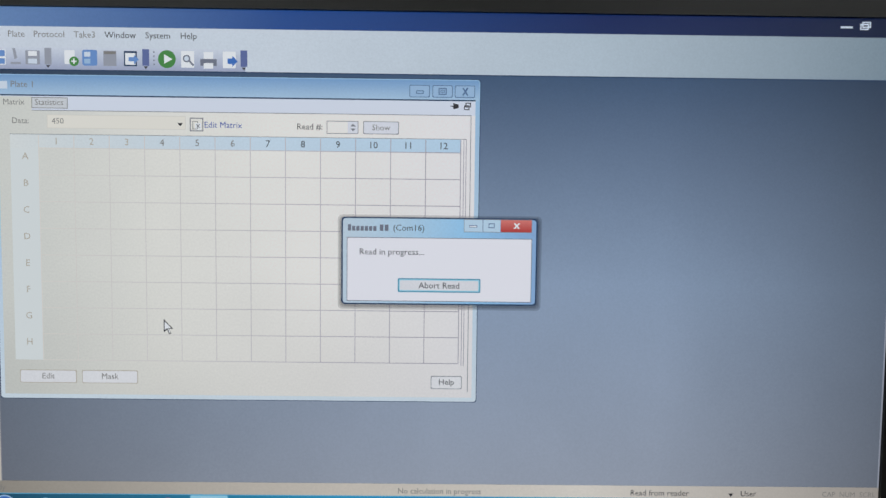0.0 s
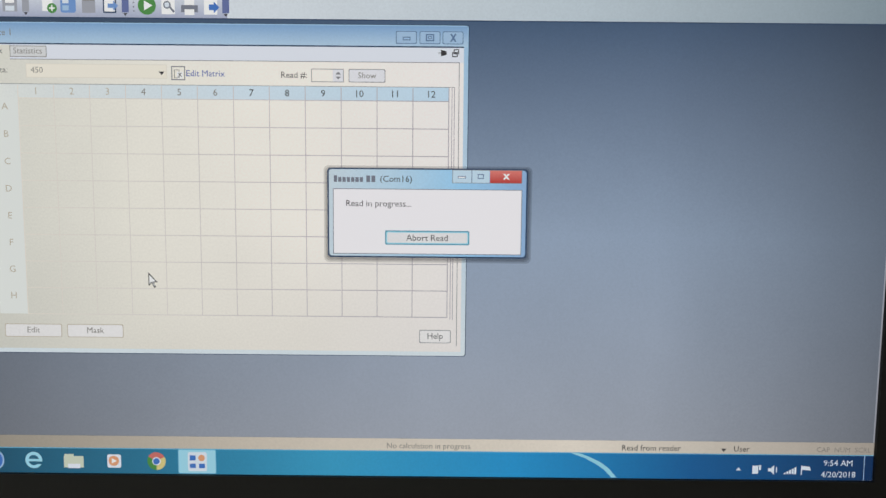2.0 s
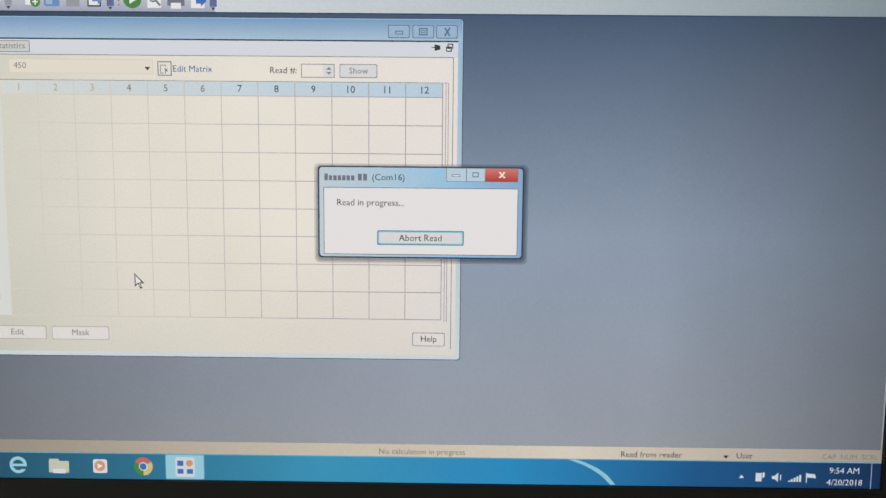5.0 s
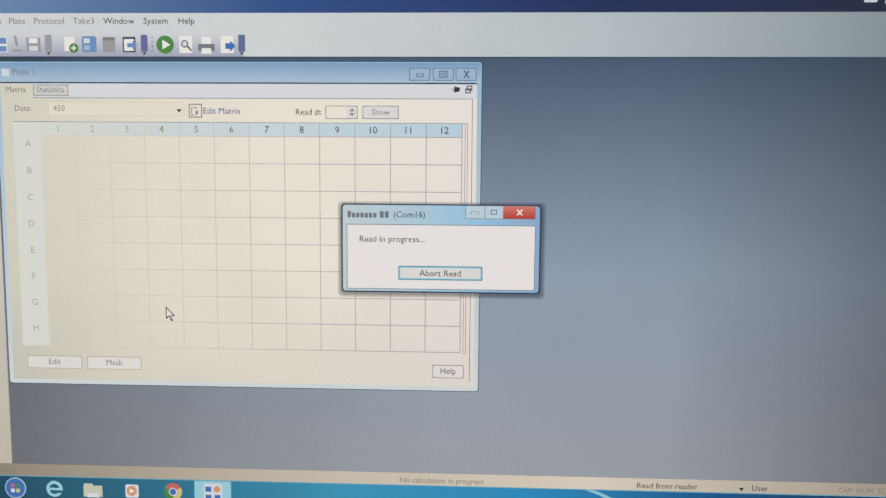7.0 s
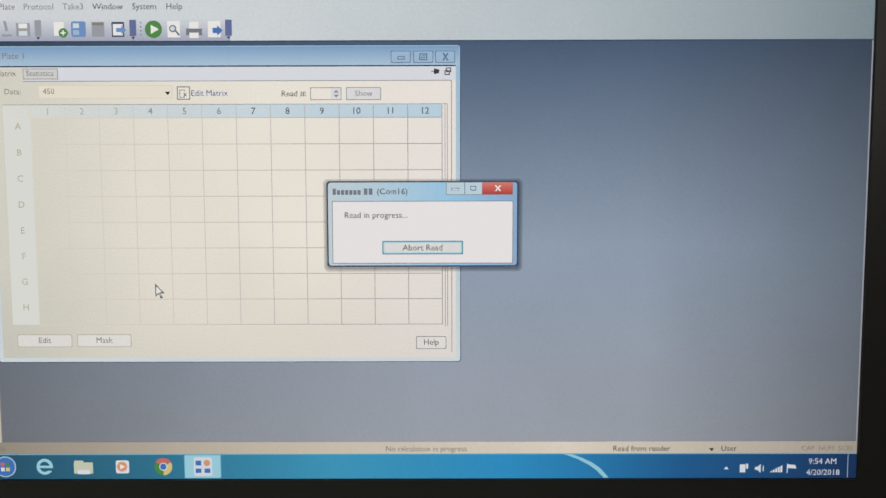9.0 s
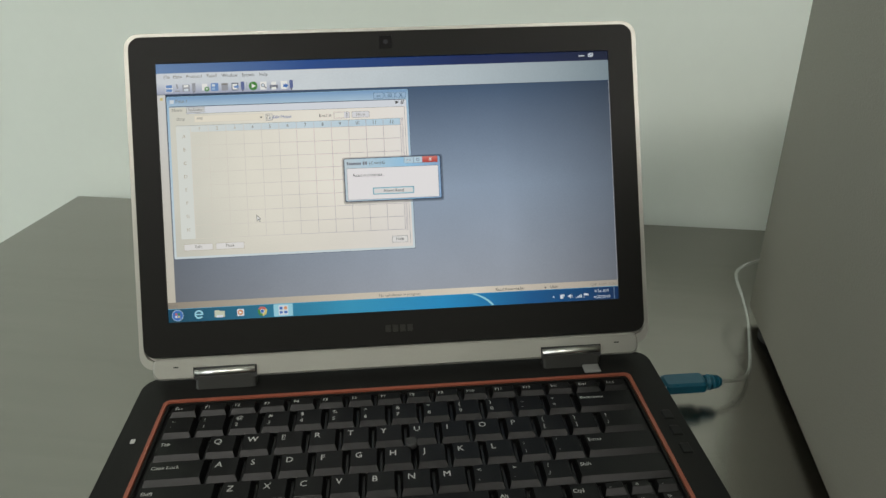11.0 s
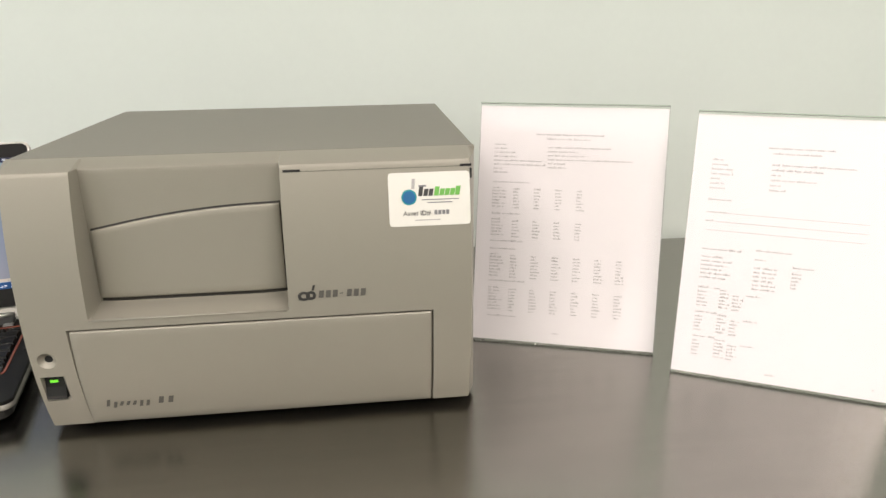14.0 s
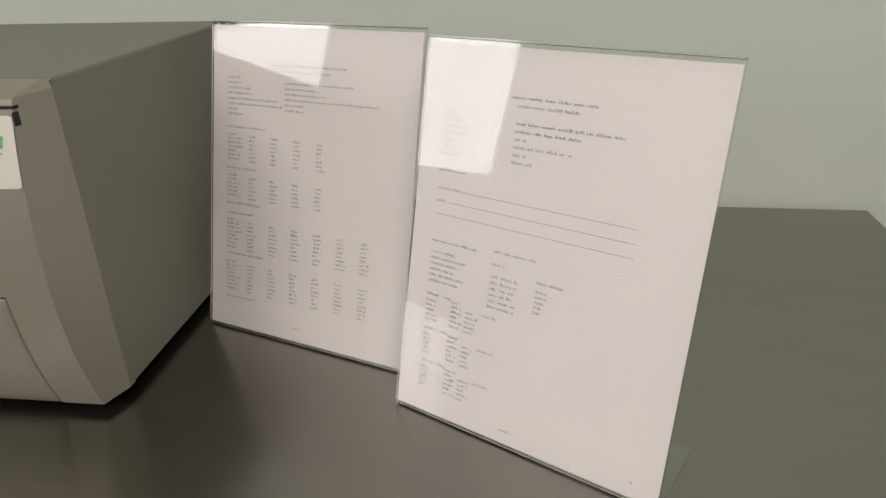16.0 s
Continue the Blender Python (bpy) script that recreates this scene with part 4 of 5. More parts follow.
def front(lat, z):
    """The front's depth with the door pocket and the bay of the lower panel sunk into it."""
    f = bow(z)
    a = min(1.0, max(0.0, (lat - POCK_L - WALL_L) / CURVE_L))
    b = min(1.0, max(0.0, (lat - POCK_R + CURVE_R) / (LIP_R - POCK_R + CURVE_R)))
    left = min(1.0, max(0.0, (lat - POCK_L) / WALL_L)) * (1.1 - 0.1 * (1 - (1 - a) ** 2))
    right = (1 + 0.10 * b ** 2) * min(1.0, max(0.0, (POCK_R - lat) / (POCK_R - LIP_R)))
    pocket = left * right * min(1.0, max(0.0, (z - POCK_LOW) / 0.006))
    return f - (f - 0.1970) * pocket  # the back of the pocket stands upright


def cuts(*marks):
    """Grid lines through all the marks (place, number of steps to the next)."""
    out = []
    for (a, n), (b, _) in zip(marks, marks[1:]):
        out += [a + (b - a) * i / n for i in range(n)]
    return out + [marks[-1][0]]


SOCK_X, SOCK_Z, SOCK_R = 0.2695, 0.0875, 0.0082
SW_L, SW_R, SW_LOW, SW_HIGH = 0.2596, 0.2812, 0.0415, 0.0700


def opening(lat, z):
    """Whether a place on the front lies in the opening of the socket or of the switch."""
    return (abs(lat - SOCK_X) < 0.0095 and abs(z - SOCK_Z) < 0.0095) or (SW_L < lat < SW_R and SW_LOW < z < SW_HIGH)


lats = cuts((IN_L, 2), (SW_L, 1), (SOCK_X - 0.0095, 2), (SOCK_X + 0.0095, 1), (SW_R, 3), (DRAW_L - 0.0012, 1), (DRAW_L, 4), (POCK_L, 3), (POCK_L + WALL_L, 12), (POCK_L + WALL_L + CURVE_L, 10), (POCK_R - CURVE_R, 14), (LIP_R, 3), (POCK_R, 10), (DRAW_R, 1), (DRAW_R + 0.0012, 3), (IN_R, 1))
heights = cuts((LOW, 4), (SW_LOW, 4), (SW_HIGH, 1), (SOCK_Z - 0.0095, 3), (SOCK_Z + 0.0095, 3), (DRAW_TOP, 1), (DRAW_TOP + 0.0012, 2), (POCK_LOW, 4), (POCK_LOW + 0.006, 12), (0.2500, 2), (FRONT_TOP - 0.0014, 3), (FRONT_TOP, 1))
FILLET = [radians(a) for a in (70, 52, 35, 18)]
bm = bmesh.new()
grid = []
for z in heights:
    line = [bm.verts.new(rd(OUT_L, SIDE_F, z)), bm.verts.new(rd(IN_L - 0.0014, bow(z) - 0.0040, z))]
    sink = 0.0014 * max(0.0, (z - FRONT_TOP + 0.0014) / 0.0014) ** 2
    for t in FILLET:
        line.append(bm.verts.new(rd(IN_L - 0.0018 * (1 - math.cos(t)), bow(z) - sink - 0.0026 * (1 - math.cos(t)) - 0.0006 * math.sin(t), z)))
    for lat in lats:
        bay = DRAW_L - 0.0013 < lat < DRAW_R + 0.0013 and z < DRAW_TOP + 0.0013
        line.append(bm.verts.new(rd(lat, front(lat, z) - sink - (0.006 if bay and lat not in (lats[0],) and DRAW_L - 0.0006 < lat < DRAW_R + 0.0006 and z < DRAW_TOP + 0.0006 else 0), z)))
    for t in FILLET[::-1]:
        line.append(bm.verts.new(rd(IN_R + 0.0030 * (1 - math.cos(t)), bow(z) - sink - 0.0062 * (1 - math.cos(t)) - 0.0012 * math.sin(t), z)))
    line.append(bm.verts.new(rd(IN_R + 0.0030, bow(z) - 0.0095, z)))
    line.append(bm.verts.new(rd(OUT_R, SIDE_F, z)))
    grid.append(line)
cols = [OUT_L, IN_L - 0.0014, *[IN_L - 0.0018 * (1 - math.cos(t)) for t in FILLET], *lats, *[IN_R + 0.003 * (1 - math.cos(t)) for t in FILLET[::-1]], IN_R + 0.0030, OUT_R]
grid.append([bm.verts.new(rd(lat, SIDE_F + 0.002, TOP - 0.0010)) for lat in cols])
grid.append([bm.verts.new(rd(lat, SIDE_F - 0.003, TOP)) for lat in cols])
for j, (a, b) in enumerate(zip(grid, grid[1:])):
    for i in range(len(cols) - 1):
        if j + 1 < len(heights) and opening((cols[i] + cols[i + 1]) / 2, (heights[j] + heights[j + 1]) / 2):
            continue
        bm.faces.new((a[i], a[i + 1], b[i + 1], b[i]))
# plate with a round hole where the socket sits
square, circle = [], []
for k in range(48):
    ca, sa = math.cos(math.tau * k / 48), math.sin(math.tau * k / 48)
    big = 0.0095 / max(abs(ca), abs(sa))
    for ring, rad in ((square, big), (circle, SOCK_R)):
        z = SOCK_Z + rad * sa
        ring.append(bm.verts.new(rd(SOCK_X + rad * ca, bow(z), z)))
for k in range(48):
    bm.faces.new((circle[k], square[k], square[(k + 1) % 48], circle[(k + 1) % 48]))
under = [bm.verts.new(rd(lat, SIDE_F - 0.01, LOW)) for lat in cols]
for i in range(len(cols) - 1):
    bm.faces.new((under[i], under[i + 1], grid[0][i + 1], grid[0][i]))
for f in bm.faces:
    f.smooth = True
bm.normal_update()
for e in bm.edges:
    e.smooth = len(e.link_faces) == 2 and e.calc_face_angle() < radians(22)
part("front_bezel", bm, BEIGE, reader, "beige moulded front with a recessed pocket")

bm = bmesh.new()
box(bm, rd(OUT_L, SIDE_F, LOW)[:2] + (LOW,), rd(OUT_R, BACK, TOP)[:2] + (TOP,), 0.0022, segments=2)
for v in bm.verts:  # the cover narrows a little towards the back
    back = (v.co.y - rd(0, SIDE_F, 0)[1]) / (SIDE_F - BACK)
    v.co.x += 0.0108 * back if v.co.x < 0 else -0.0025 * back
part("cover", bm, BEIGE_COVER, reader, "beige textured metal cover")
bm = bmesh.new()
box(bm, rd(OUT_L + 0.016, 0.165, 0)[:2] + (0.004,), rd(OUT_R - 0.012, BACK + 0.015, 0)[:2] + (0.02,), 0.002)
part("chassis", bm, DARK_GAP, reader, "dark underside")
for lat in (0.275, 0.640):
    for f in (-0.10, 0.15):
        part("rubber_foot", tube(bmesh.new(), rd(lat, f, 0.0), rd(lat, f, 0.006), 0.014), RUBBER, reader)


def skin(name, l0, l1, z0, z1, lift, material, label="", nl=24, nz=16, top=None, skew=0.0, thick=0.004, gap=None):
    """A panel that follows the front between two sides and two heights; top(lat) may shape its upper edge."""
    p = bmesh.new()
    rows_v = []
    for j in range(nz + 1):
        line = []
        for i in range(nl + 1):
            el = min(0.4 / nl, 0.0012 / (l1 - l0))  # narrow rounded rim
            lat = l0 + (l1 - l0) * (0 if i == 0 else 1 if i == nl else el + (1 - 2 * el) * (i - 1) / (nl - 2))
            hi = top(lat) if top else z1
            ez = min(0.4 / nz, 0.0012 / (hi - z0))
            z = z0 + (hi - z0) * (0 if j == 0 else 1 if j == nz else ez + (1 - 2 * ez) * (j - 1) / (nz - 2))
            lat -= skew * (1 - i / nl) * (1 - j / nz)
            rim = 0.0008 if i in (0, nl) or j in (0, nz) else 0.0
            line.append(p.verts.new(rd(lat, front(lat, z) + lift - rim, z)))
        rows_v.append(line)
    for a, b in zip(rows_v, rows_v[1:]):
        for i in range(nl):
            p.faces.new((a[i], a[i + 1], b[i + 1], b[i])).smooth = True
    edge = [e for e in p.edges if e.is_boundary]
    ext = bmesh.ops.extrude_edge_only(p, edges=edge)
    for v in [g for g in ext["geom"] if isinstance(g, bmesh.types.BMVert)]:
        v.co.y += thick
    bmesh.ops.recalc_face_normals(p, faces=p.faces)
    return part(name, p, material, reader, label)


skin("lower_panel", DRAW_L + 0.0008, DRAW_R - 0.0008, LOW, DRAW_TOP - 0.0010, 0.0, BEIGE, "beige lower front panel", skew=0.003, nl=40)


def arch(lat):
    t = min(1.0, (lat - 0.3215) / (0.4870 - 0.3215))
    return 0.2025 + 0.0185 * (1 - (1 - t) ** 2.0)


skin("door_gap", 0.3171, 0.4874, 0.1330, 0.2, 0.0006, SHADOW_GAP, "dark gap round the door", top=lambda l: arch(l) + 0.0022, thick=0.001, nl=40)
skin("plate_door", 0.3180, 0.4863, 0.1372, 0.2, 0.0028, BEIGE, "curved beige plate door", top=arch, thick=0.0026, nl=40)

# bead added along the pocket's lower edge to catch a bright highlight line
part("lip_highlight_bead", tube(bmesh.new(), rd(POCK_L + 0.003, bow(POCK_LOW) - 0.0003, POCK_LOW - 0.0004), rd(POCK_R - 0.002, bow(POCK_LOW) - 0.0003, POCK_LOW - 0.0004), 0.0011), BEIGE, reader)

# seam and slots over the upper panel
bm = bmesh.new()
box(bm, rd(0.4925, bow(0.2525) - 0.003, 0.2519), rd(0.6545, bow(0.2525) + 0.0004, 0.2526))
part("top_seam", bm, BEIGE_COVER, reader)
for a, b in ((0.4935, 0.5085), (0.6520, 0.6625)):
    bm = bmesh.new()
    box(bm, rd(a, bow(0.2535) - 0.004, 0.2520), rd(b, bow(0.2535) + 0.0009, 0.2540))
    part("slot", bm, DARK_GAP, reader, "small dark slot")

bm = bmesh.new()
box(bm, rd(0.6608, bow(0.246) - 0.004, 0.2410), rd(0.6628, bow(0.246) + 0.0006, 0.2500), 0.0004)
part("slot", bm, DARK_GAP, reader, "small dark notch")


def decal(name, l0, l1, z0, z1, material, lift=0.0006, parent=None, label="", lean=0.0, n=4):
    """A thin printed patch on the front."""
    p = bmesh.new()
    rows_v = []
    for j in range(n + 1):
        z = z0 + (z1 - z0) * j / n
        rows_v.append([p.verts.new(rd(l0 + (l1 - l0) * i / n + lean * j / n, bow(z) + lift, z)) for i in range(n + 1)])
    for a, b in zip(rows_v, rows_v[1:]):
        for i in range(n):
            p.faces.new((a[i], a[i + 1], b[i + 1], b[i]))
    return part(name, p, material, parent or reader, label)


bm = bmesh.new()
label_rows = []
for j in range(13):
    z = 0.2000 + 0.0480 * (0.5 - 0.5 * math.cos(math.pi * j / 12))
    d = max(0.0, 0.0030 - min(z - 0.2000, 0.2480 - z))
    inset = 0.0030 - math.sqrt(max(0.0, 0.0030 ** 2 - d * d))
    label_rows.append([bm.verts.new(rd(x, bow(z) + 0.0007, z)) for x in (0.5860 + inset, 0.6605 - inset)])
for a, b in zip(label_rows, label_rows[1:]):
    bm.faces.new((a[0], a[1], b[1], b[0]))
asset = part("asset_label", bm, LABEL, reader, "white label with a blue and green mark")
ball = bmesh.new()
for rad, lift, mt in ((0.0070, 0.0011, 1), (0.0057, 0.0015, 0)):
    mid = ball.verts.new(rd(0.6045, bow(0.2262) + lift, 0.2262))
    vs = [ball.verts.new(rd(0.6045 + rad * math.cos(radians(a)), bow(0.2262 + rad * math.sin(radians(a))) + lift, 0.2262 + rad * math.sin(radians(a)))) for a in range(0, 360, 15)]
    for k in range(24):
        ball.faces.new((mid, vs[k], vs[(k + 1) % 24])).material_index = mt
part("printed_globe", ball, [LABEL_BLUE, LABEL_TEAL], asset)
decal("printed_flask", 0.6068, 0.6096, 0.2336, 0.2425, INK_PALE, 0.0010, asset, lean=0.0008)
for i in range(3):
    decal("printed_block", 0.6128 + i * 0.0046, 0.6166 + i * 0.0046, 0.2270, 0.2270 + (0.0092 if i == 0 else 0.0062), MARK_TEXT, 0.0010, asset, lean=0.0014)
decal("printed_block", 0.6135, 0.6205, 0.2352, 0.2368, LABEL_GREY, 0.0010, asset)
for i in range(5):
    decal("printed_block", 0.6272 + i * 0.0048, 0.6314 + i * 0.0048, 0.2270, 0.2330 if 0 < i < 4 else 0.2350, LABEL_GREEN, 0.0010, asset, lean=0.0014)
decal("printed_line", 0.6160, 0.6500, 0.2232, 0.2240, LABEL_GREY, 0.0010, asset)
decal("printed_line", 0.6210, 0.6440, 0.2205, 0.2214, LABEL_GREY, 0.0010, asset)
bm = bmesh.new()
points, faces = glyphs("Asset ID#", 0.0062)
vs = [bm.verts.new(rd(0.5985 + x, bow(0.2098 + y) + 0.0012, 0.2098 + y)) for x, y in points]
for f in faces:
    bm.faces.new([vs[k] for k in f])
part("printed_word", bm, MARK_TEXT, asset)
for k in range(4):
    decal("printed_bar", 0.6272 + k * 0.0036, 0.6300 + k * 0.0036, 0.2100, 0.2140, LABEL_GREY, 0.0010, asset)
decal("printed_line", 0.6095, 0.6325, 0.2050, 0.2058, INK_PALE, 0.0010, asset)

# maker's mark and model word as plain dark shapes
MARK = surface("printed_dark", (0.035, 0.034, 0.032), 0.5)
MARK_PALE = surface("printed_grey", (0.095, 0.090, 0.080), 0.5)

def ring_decal(name, lat, z, r_out, r_in, squeeze, material):
    """A thin printed ring on the front."""
    p = bmesh.new()
    loops = [[p.verts.new(rd(lat + rad * math.cos(math.tau * k / 28), bow(z + rad * squeeze * math.sin(math.tau * k / 28)) + 0.0006, z + rad * squeeze * math.sin(math.tau * k / 28))) for k in range(28)] for rad in (r_out, r_in)]
    for k in range(28):
        p.faces.new((loops[0][k], loops[0][(k + 1) % 28], loops[1][(k + 1) % 28], loops[1][k]))
    return part(name, p, material, reader)


ring_decal("maker_mark", 0.5048, 0.1388, 0.0056, 0.0026, 0.82, MARK)
ring_decal("maker_mark", 0.5112, 0.1392, 0.0046, 0.0018, 0.95, MARK)
decal("maker_mark", 0.5120, 0.5140, 0.1440, 0.1492, MARK, lean=0.0014)
decal("maker_mark", 0.4996, 0.5100, 0.1350, 0.1362, MARK, lean=0.0006)
for i in range(7):
    x, z0, z1 = 0.5180 + i * 0.0064, 0.1366, 0.1436
    if i == 3:
        decal("maker_block", x, x + 0.0032, 0.1396, 0.1406, MARK_PALE)
        continue
    decal("maker_block", x, x + 0.0044, z0, z1, MARK_PALE, lean=0.0009)
for i in range(9):
    x = 0.3095 + i * 0.0060 + (0.0060 if i > 6 else 0.0) + (0.0030 if i == 8 else 0.0)
    low = 0.0282 if i in (1, 5, 6) else 0.0304
    high = 0.0388 if i in (0, 7, 8) else 0.0356
    decal("model_block", x, x + (0.0044 if i > 6 else 0.0030), low, high, MARK_PALE, lean=0.0022)

# dished socket and recessed power switch
bm = bmesh.new()
rings = []
for rad, depth in ((SOCK_R, 0.0), (SOCK_R - 0.0007, -0.0007), (0.0062, -0.0026), (0.0042, -0.0044), (0.0034, -0.0052)):
    rings.append([bm.verts.new(rd(SOCK_X + rad * math.cos(math.tau * k / 48), bow(SOCK_Z + rad * math.sin(math.tau * k / 48)) + depth, SOCK_Z + rad * math.sin(math.tau * k / 48))) for k in range(48)])
for a, b in zip(rings, rings[1:]):
    for k in range(48):
        bm.faces.new((a[k], a[(k + 1) % 48], b[(k + 1) % 48], b[k])).smooth = True
jack = part("socket", bm, BEIGE, reader, "dished round socket")
jf = bow(SOCK_Z)
hole = bmesh.new()
tube(hole, rd(SOCK_X, jf - 0.014, SOCK_Z), rd(SOCK_X, jf - 0.0049, SOCK_Z), 0.0036)
part("socket_hole", hole, DARK_GAP, jack)
bm = bmesh.new()
RIM_L, RIM_R, RIM_LOW, RIM_HIGH = SW_L + 0.0006, SW_R - 0.0028, SW_LOW + 0.0028, SW_HIGH - 0.0006
rings = []
for l0, l1, z0, z1, depth in ((SW_L, SW_R, SW_LOW, SW_HIGH, 0.0), (SW_L + 0.0002, SW_R - 0.0006, SW_LOW + 0.0006, SW_HIGH - 0.0002, -0.0009), (RIM_L, RIM_R, RIM_LOW, RIM_HIGH, -0.0032), (RIM_L, RIM_R, RIM_LOW, RIM_HIGH, -0.0090)):
    rings.append([bm.verts.new(rd(lat, bow(z) + depth, z)) for lat, z in ((l0, z0), (l1, z0), (l1, z1), (l0, z1))])
for a, b in zip(rings, rings[1:]):
    for k in range(4):
        bm.faces.new((a[k], a[(k + 1) % 4], b[(k + 1) % 4], b[k]))
switch = part("switch_frame", bm, BEIGE, reader, "recessed frame of the power switch")
sf = bow((RIM_LOW + RIM_HIGH) / 2)
rock = bmesh.new()
mid_z = (RIM_LOW + RIM_HIGH) / 2
prof = ((RIM_LOW + 0.0004, -0.0012), (RIM_LOW + 0.004, -0.0008), (mid_z, -0.0030), (RIM_HIGH - 0.004, -0.0030), (RIM_HIGH - 0.0004, -0.0036))
cols_v = [[rock.verts.new(rd(lat, sf + d, z)) for z, d in prof] + [rock.verts.new(rd(lat, sf - 0.0085, z)) for z in (RIM_HIGH - 0.0004, RIM_LOW + 0.0004)] for lat in (RIM_L + 0.0004, RIM_R - 0.0004)]
n = len(cols_v[0])
for k in range(n):
    rock.faces.new((cols_v[0][k], cols_v[1][k], cols_v[1][(k + 1) % n], cols_v[0][(k + 1) % n]))
rock.faces.new(cols_v[0][::-1])
rock.faces.new(cols_v[1])
part("power_switch", rock, BLACK, switch, "black rocker switch")
led = bmesh.new()
box(led, rd((RIM_L + RIM_R) / 2 - 0.0042, sf - 0.0045, RIM_HIGH - 0.0078), rd((RIM_L + RIM_R) / 2 + 0.0030, sf - 0.0022, RIM_HIGH - 0.0052), 0.0004)
part("lamp", led, LED, switch, "green lit lamp")


# ---- sign holders with printed sheets ----
HOLD_W, HOLD_H = 0.2168, 0.2862


def sign_holder(m, lean, label, sheet_label, print_sheet):
    """A slanted clear holder: front and back sheet with the paper between, and a foot bent back."""
    h = empty("sign_holder", m, label, "sign holder", "sign holders beside the reader")
    tilt = pose(0, 0, 0.002, 90 - lean, 0, 0)
    sheet = bmesh.new()
    box(sheet, (0, 0, 0.0008), (HOLD_W, HOLD_H, 0.0024), 0.0003)
    bmesh.ops.delete(sheet, geom=[q for q in sheet.faces if q.normal.z < -0.5], context="FACES")
    f = part("front_sheet", sheet, CLEAR, h, "clear glossy front sheet", tilt)
    f.visible_shadow = False
    back = bmesh.new()
    box(back, (0, 0, -0.0030), (HOLD_W, HOLD_H, -0.0008), 0.0003)
    bmesh.ops.delete(back, geom=[q for q in back.faces if q.normal.z > 0.5], context="FACES")
    part("back_sheet", back, CLEAR, h, "clear back sheet", tilt).visible_shadow = False
    rim = bmesh.new()
    box(rim, (0, HOLD_H, -0.0030), (HOLD_W, HOLD_H + 0.0012, -0.0002), 0.0)
    box(rim, (0, HOLD_H, 0.0010), (HOLD_W, HOLD_H + 0.0012, 0.0024), 0.0)
    part("top_edge", rim, EDGE, h, "pale green edge", tilt)
    foot = bmesh.new()
    box(foot, (0, -0.001, -0.0015), (HOLD_W, 0.070, 0.0006), 0.0003)
    part("foot", foot, CLEAR_FOOT, h, "clear foot bent back", pose(0, 0.002, 0.002)).visible_shadow = False
    pap = bmesh.new()
    box(pap, (0.0006, 0.0015, -0.0004), (HOLD_W - 0.0006, HOLD_H - 0.0030, 0.0002))
    paper = tagged(part("printed_sheet", pap, PAPER, m=m @ tilt), sheet_label, "paper sheet", "printed sheets")
    ink = bmesh.new()

    def bar(x, y, w, hgt, pale=0):
        """A bar of unreadable print; x, y are fractions from the top left."""
        x0, y1 = x * HOLD_W, (1 - y) * HOLD_H
        vs = [ink.verts.new((a, b, 0.00045)) for a, b in ((x0, y1 - hgt), (x0 + w * HOLD_W, y1 - hgt), (x0 + w * HOLD_W, y1), (x0, y1))]
        ink.faces.new(vs).material_index = pale

    def words(x, y, w, pale=1, hgt=0.0024):
        """A run of short bars as far as w."""
        end = x + w
        while x < end - 0.004:
            n = min(random.uniform(0.02, 0.055), end - x)
            stop = x + n
            while x < stop - 0.002:
                tall = hgt * random.choice((0.55, 0.6, 0.6, 0.65, 0.9))
                bar(x, y + (hgt - tall) / HOLD_H, random.uniform(0.0028, 0.0050), tall, pale)
                x += 0.0072
            x += 0.0075

    print_sheet(bar, words)
    part("print", ink, [INK, INK_PALE], paper, "rows of small grey print")
    return h


def column_block(words, xs, y, n, w, step=0.0131):
    for x in xs:
        for j in range(n + 1):
            words(x, y + j * step, w * random.uniform(0.6, 1.1))


def sheet_one(bar, words):
    words(0.31, 0.118, 0.36, 0)
    words(0.37, 0.136, 0.24)
    for j, w in enumerate((0.06, 0.08, 0.12, 0.13, 0.27, 0.28, 0.05, 0.09)):
        words(0.085, 0.162 + j * 0.0165, w, 0 if j == 4 else 1)
    for j, w in enumerate((0.34, 0.16, 0.20, 0.46, 0.10, 0.10)):
        words(0.38, 0.170 + j * 0.0165, w, 1)
    words(0.085, 0.318, 0.21)
    column_block(words, (0.085,), 0.342, 6, 0.075)
    column_block(words, (0.20, 0.315, 0.43, 0.545), 0.345, 6, 0.035)
    words(0.085, 0.450, 0.16)
    column_block(words, (0.085,), 0.474, 5, 0.075)
    column_block(words, (0.20, 0.315, 0.43, 0.545), 0.480, 5, 0.04)
    words(0.085, 0.565, 0.18, 0)
    words(0.085, 0.598, 0.14)
    for y in (0.622, 0.765):
        column_block(words, (0.085,), y, 7, 0.075)
        column_block(words, (0.20, 0.315, 0.43, 0.545, 0.66, 0.775), y + 0.004, 7, 0.042)
    words(0.085, 0.735, 0.20)
    words(0.085, 0.885, 0.17)
    words(0.45, 0.945, 0.045)


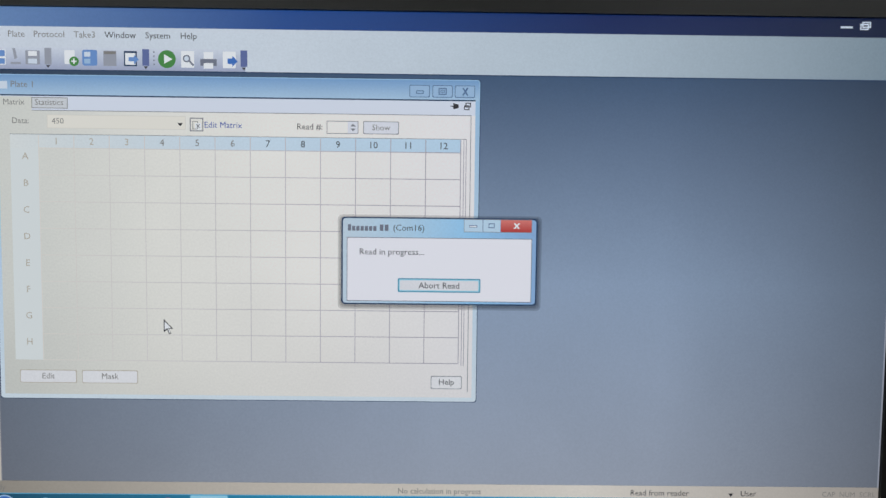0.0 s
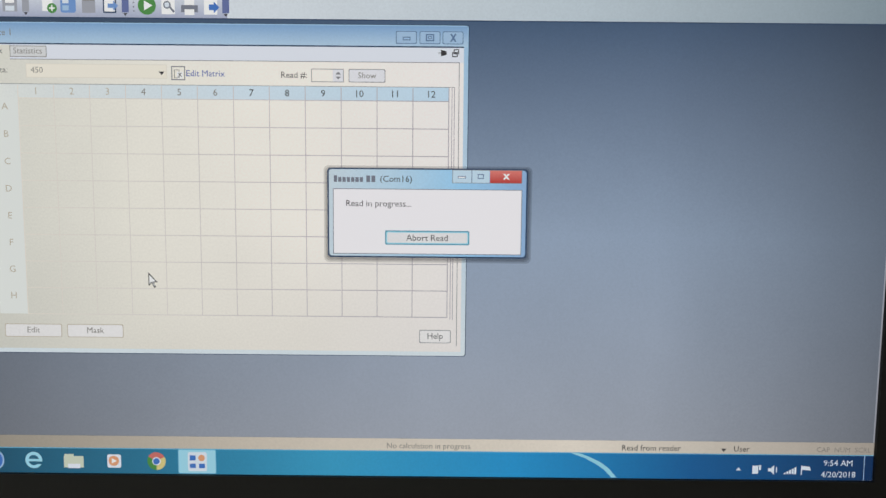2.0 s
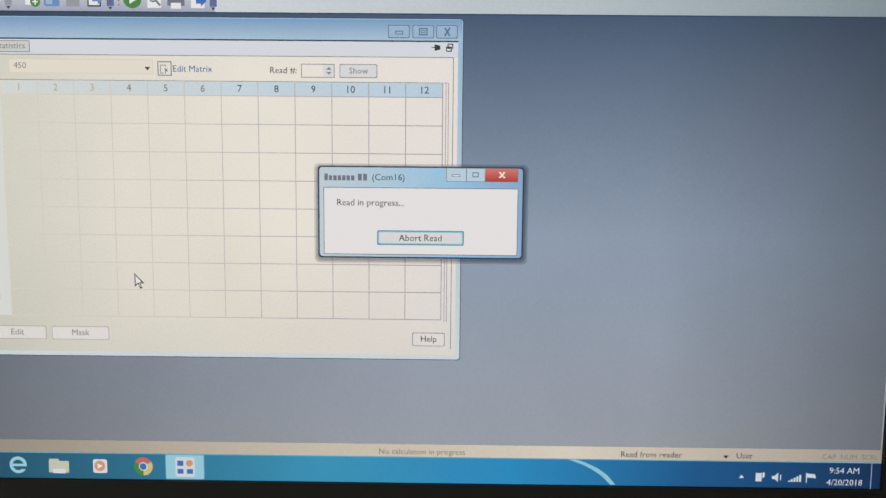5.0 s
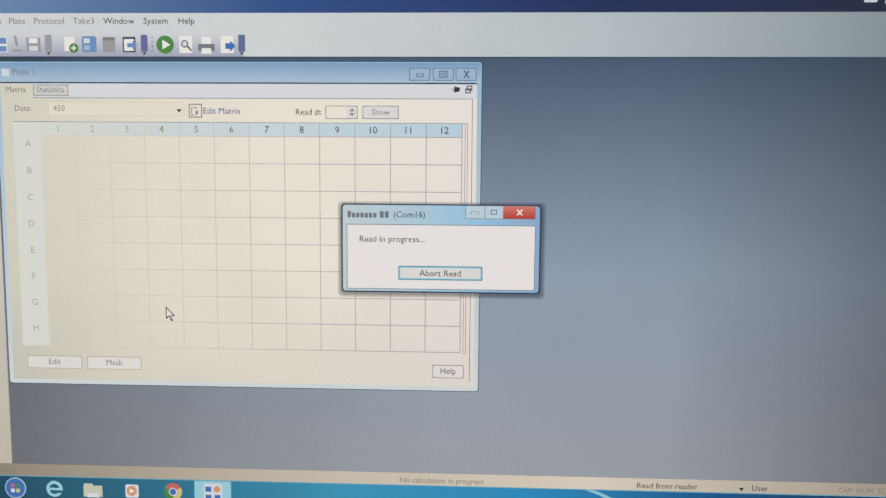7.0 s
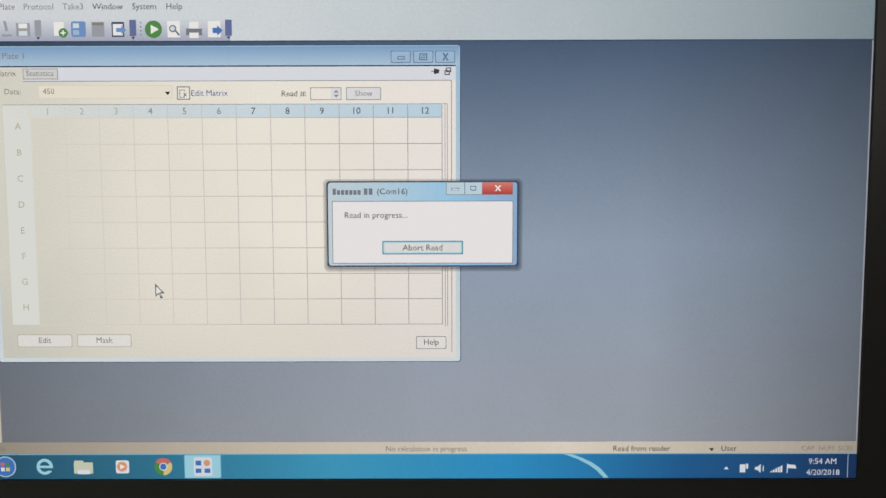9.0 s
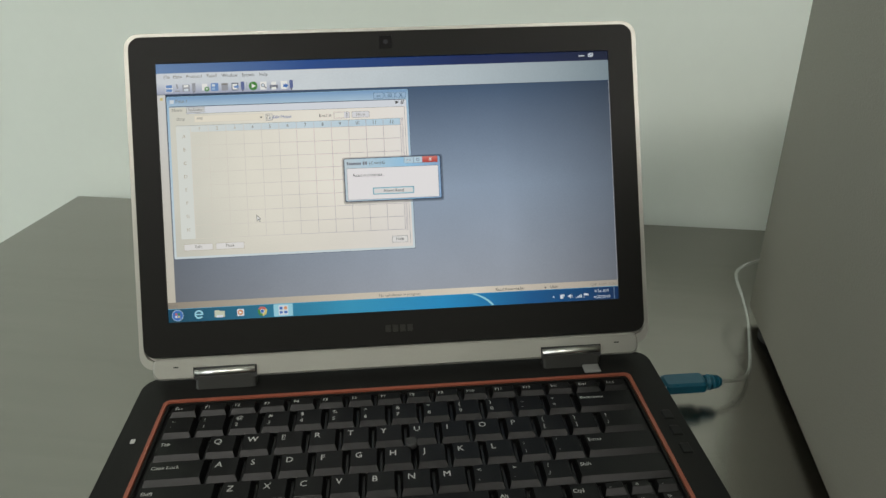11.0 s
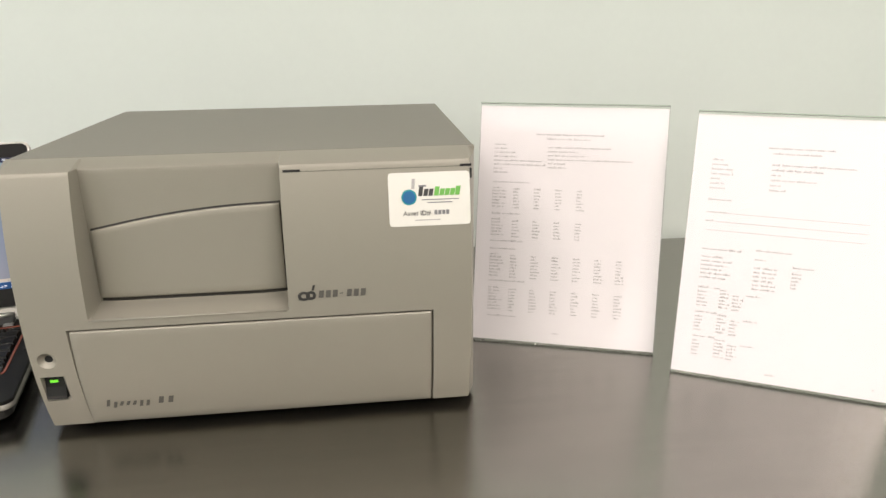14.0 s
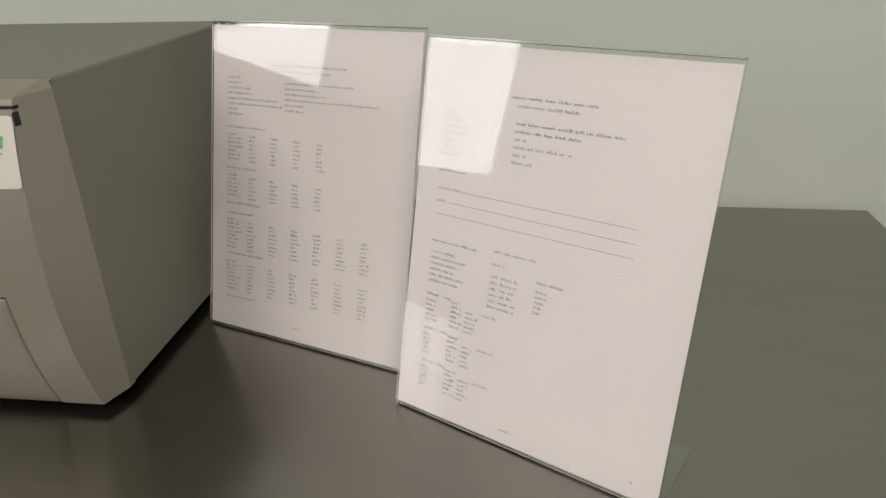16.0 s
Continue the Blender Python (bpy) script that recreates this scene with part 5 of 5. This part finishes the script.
def sheet_two(bar, words):
    words(0.335, 0.118, 0.29, 0)
    words(0.36, 0.137, 0.22)
    for j, w in enumerate((0.05, 0.07, 0.10, 0.10, 0.04, 0.06, 0.07)):
        words(0.09, 0.170 + j * 0.0175, w)
    for j, w in enumerate((0.36, 0.22, 0.04, 0.20, 0.05, 0.07)):
        words(0.36, 0.178 + j * 0.0185, w, 0 if j < 2 else 1)
    words(0.09, 0.318, 0.11)
    words(0.09, 0.365, 0.09)
    words(0.09, 0.398, 0.045)
    for y, x in ((0.372, 0.19), (0.405, 0.14), (0.438, 0.09)):
        bar(x, y, 0.80 - x, 0.0004, 1)
    words(0.09, 0.505, 0.18, 0)
    words(0.335, 0.495, 0.16)
    words(0.335, 0.528, 0.05)
    words(0.505, 0.545, 0.09, 0)
    for j in range(6):
        words(0.09, 0.535 + j * 0.0158, 0.10 + 0.05 * ((j * 5) % 3) / 2)
        words(0.335, 0.560 + j * 0.0158, 0.025)
        words(0.375, 0.560 + j * 0.0158, 0.06)
    column_block(words, (0.505,), 0.568, 4, 0.04)
    for y in (0.652, 0.748, 0.843):
        words(0.09, y, 0.06)
        words(0.165, y, 0.025)
        column_block(words, (0.09,), y + 0.018, 4, 0.045)
        column_block(words, (0.195,), y + 0.006, 5, 0.045)
        column_block(words, (0.255,), y + 0.022, 4, 0.045)
        words(0.315, y + 0.016, 0.06)
    words(0.44, 0.955, 0.05)
    bar(0.905, 0.955, 0.007, 0.0013)


sign_holder(BENCH @ pose(0.6587, -0.2090, 0, 0, 0, -29.4) @ pose(0.1084, 0, 0, 0, 0, -2.2) @ pose(-0.1109, 0, 0), 13.75, "clear acrylic sign holder standing beside the reader", "white report sheet with columns of figures in a holder", sheet_one)
sign_holder(BENCH @ pose(0.8392, -0.3555, 0, 0, 0, -41.9) @ pose(0.1084, 0, 0, 0, 0, 1.4) @ pose(-0.1084, 0, 0), 13.0, "clear acrylic sign holder turned towards the laptop", "white report sheet with ruled lines in a holder", sheet_two)
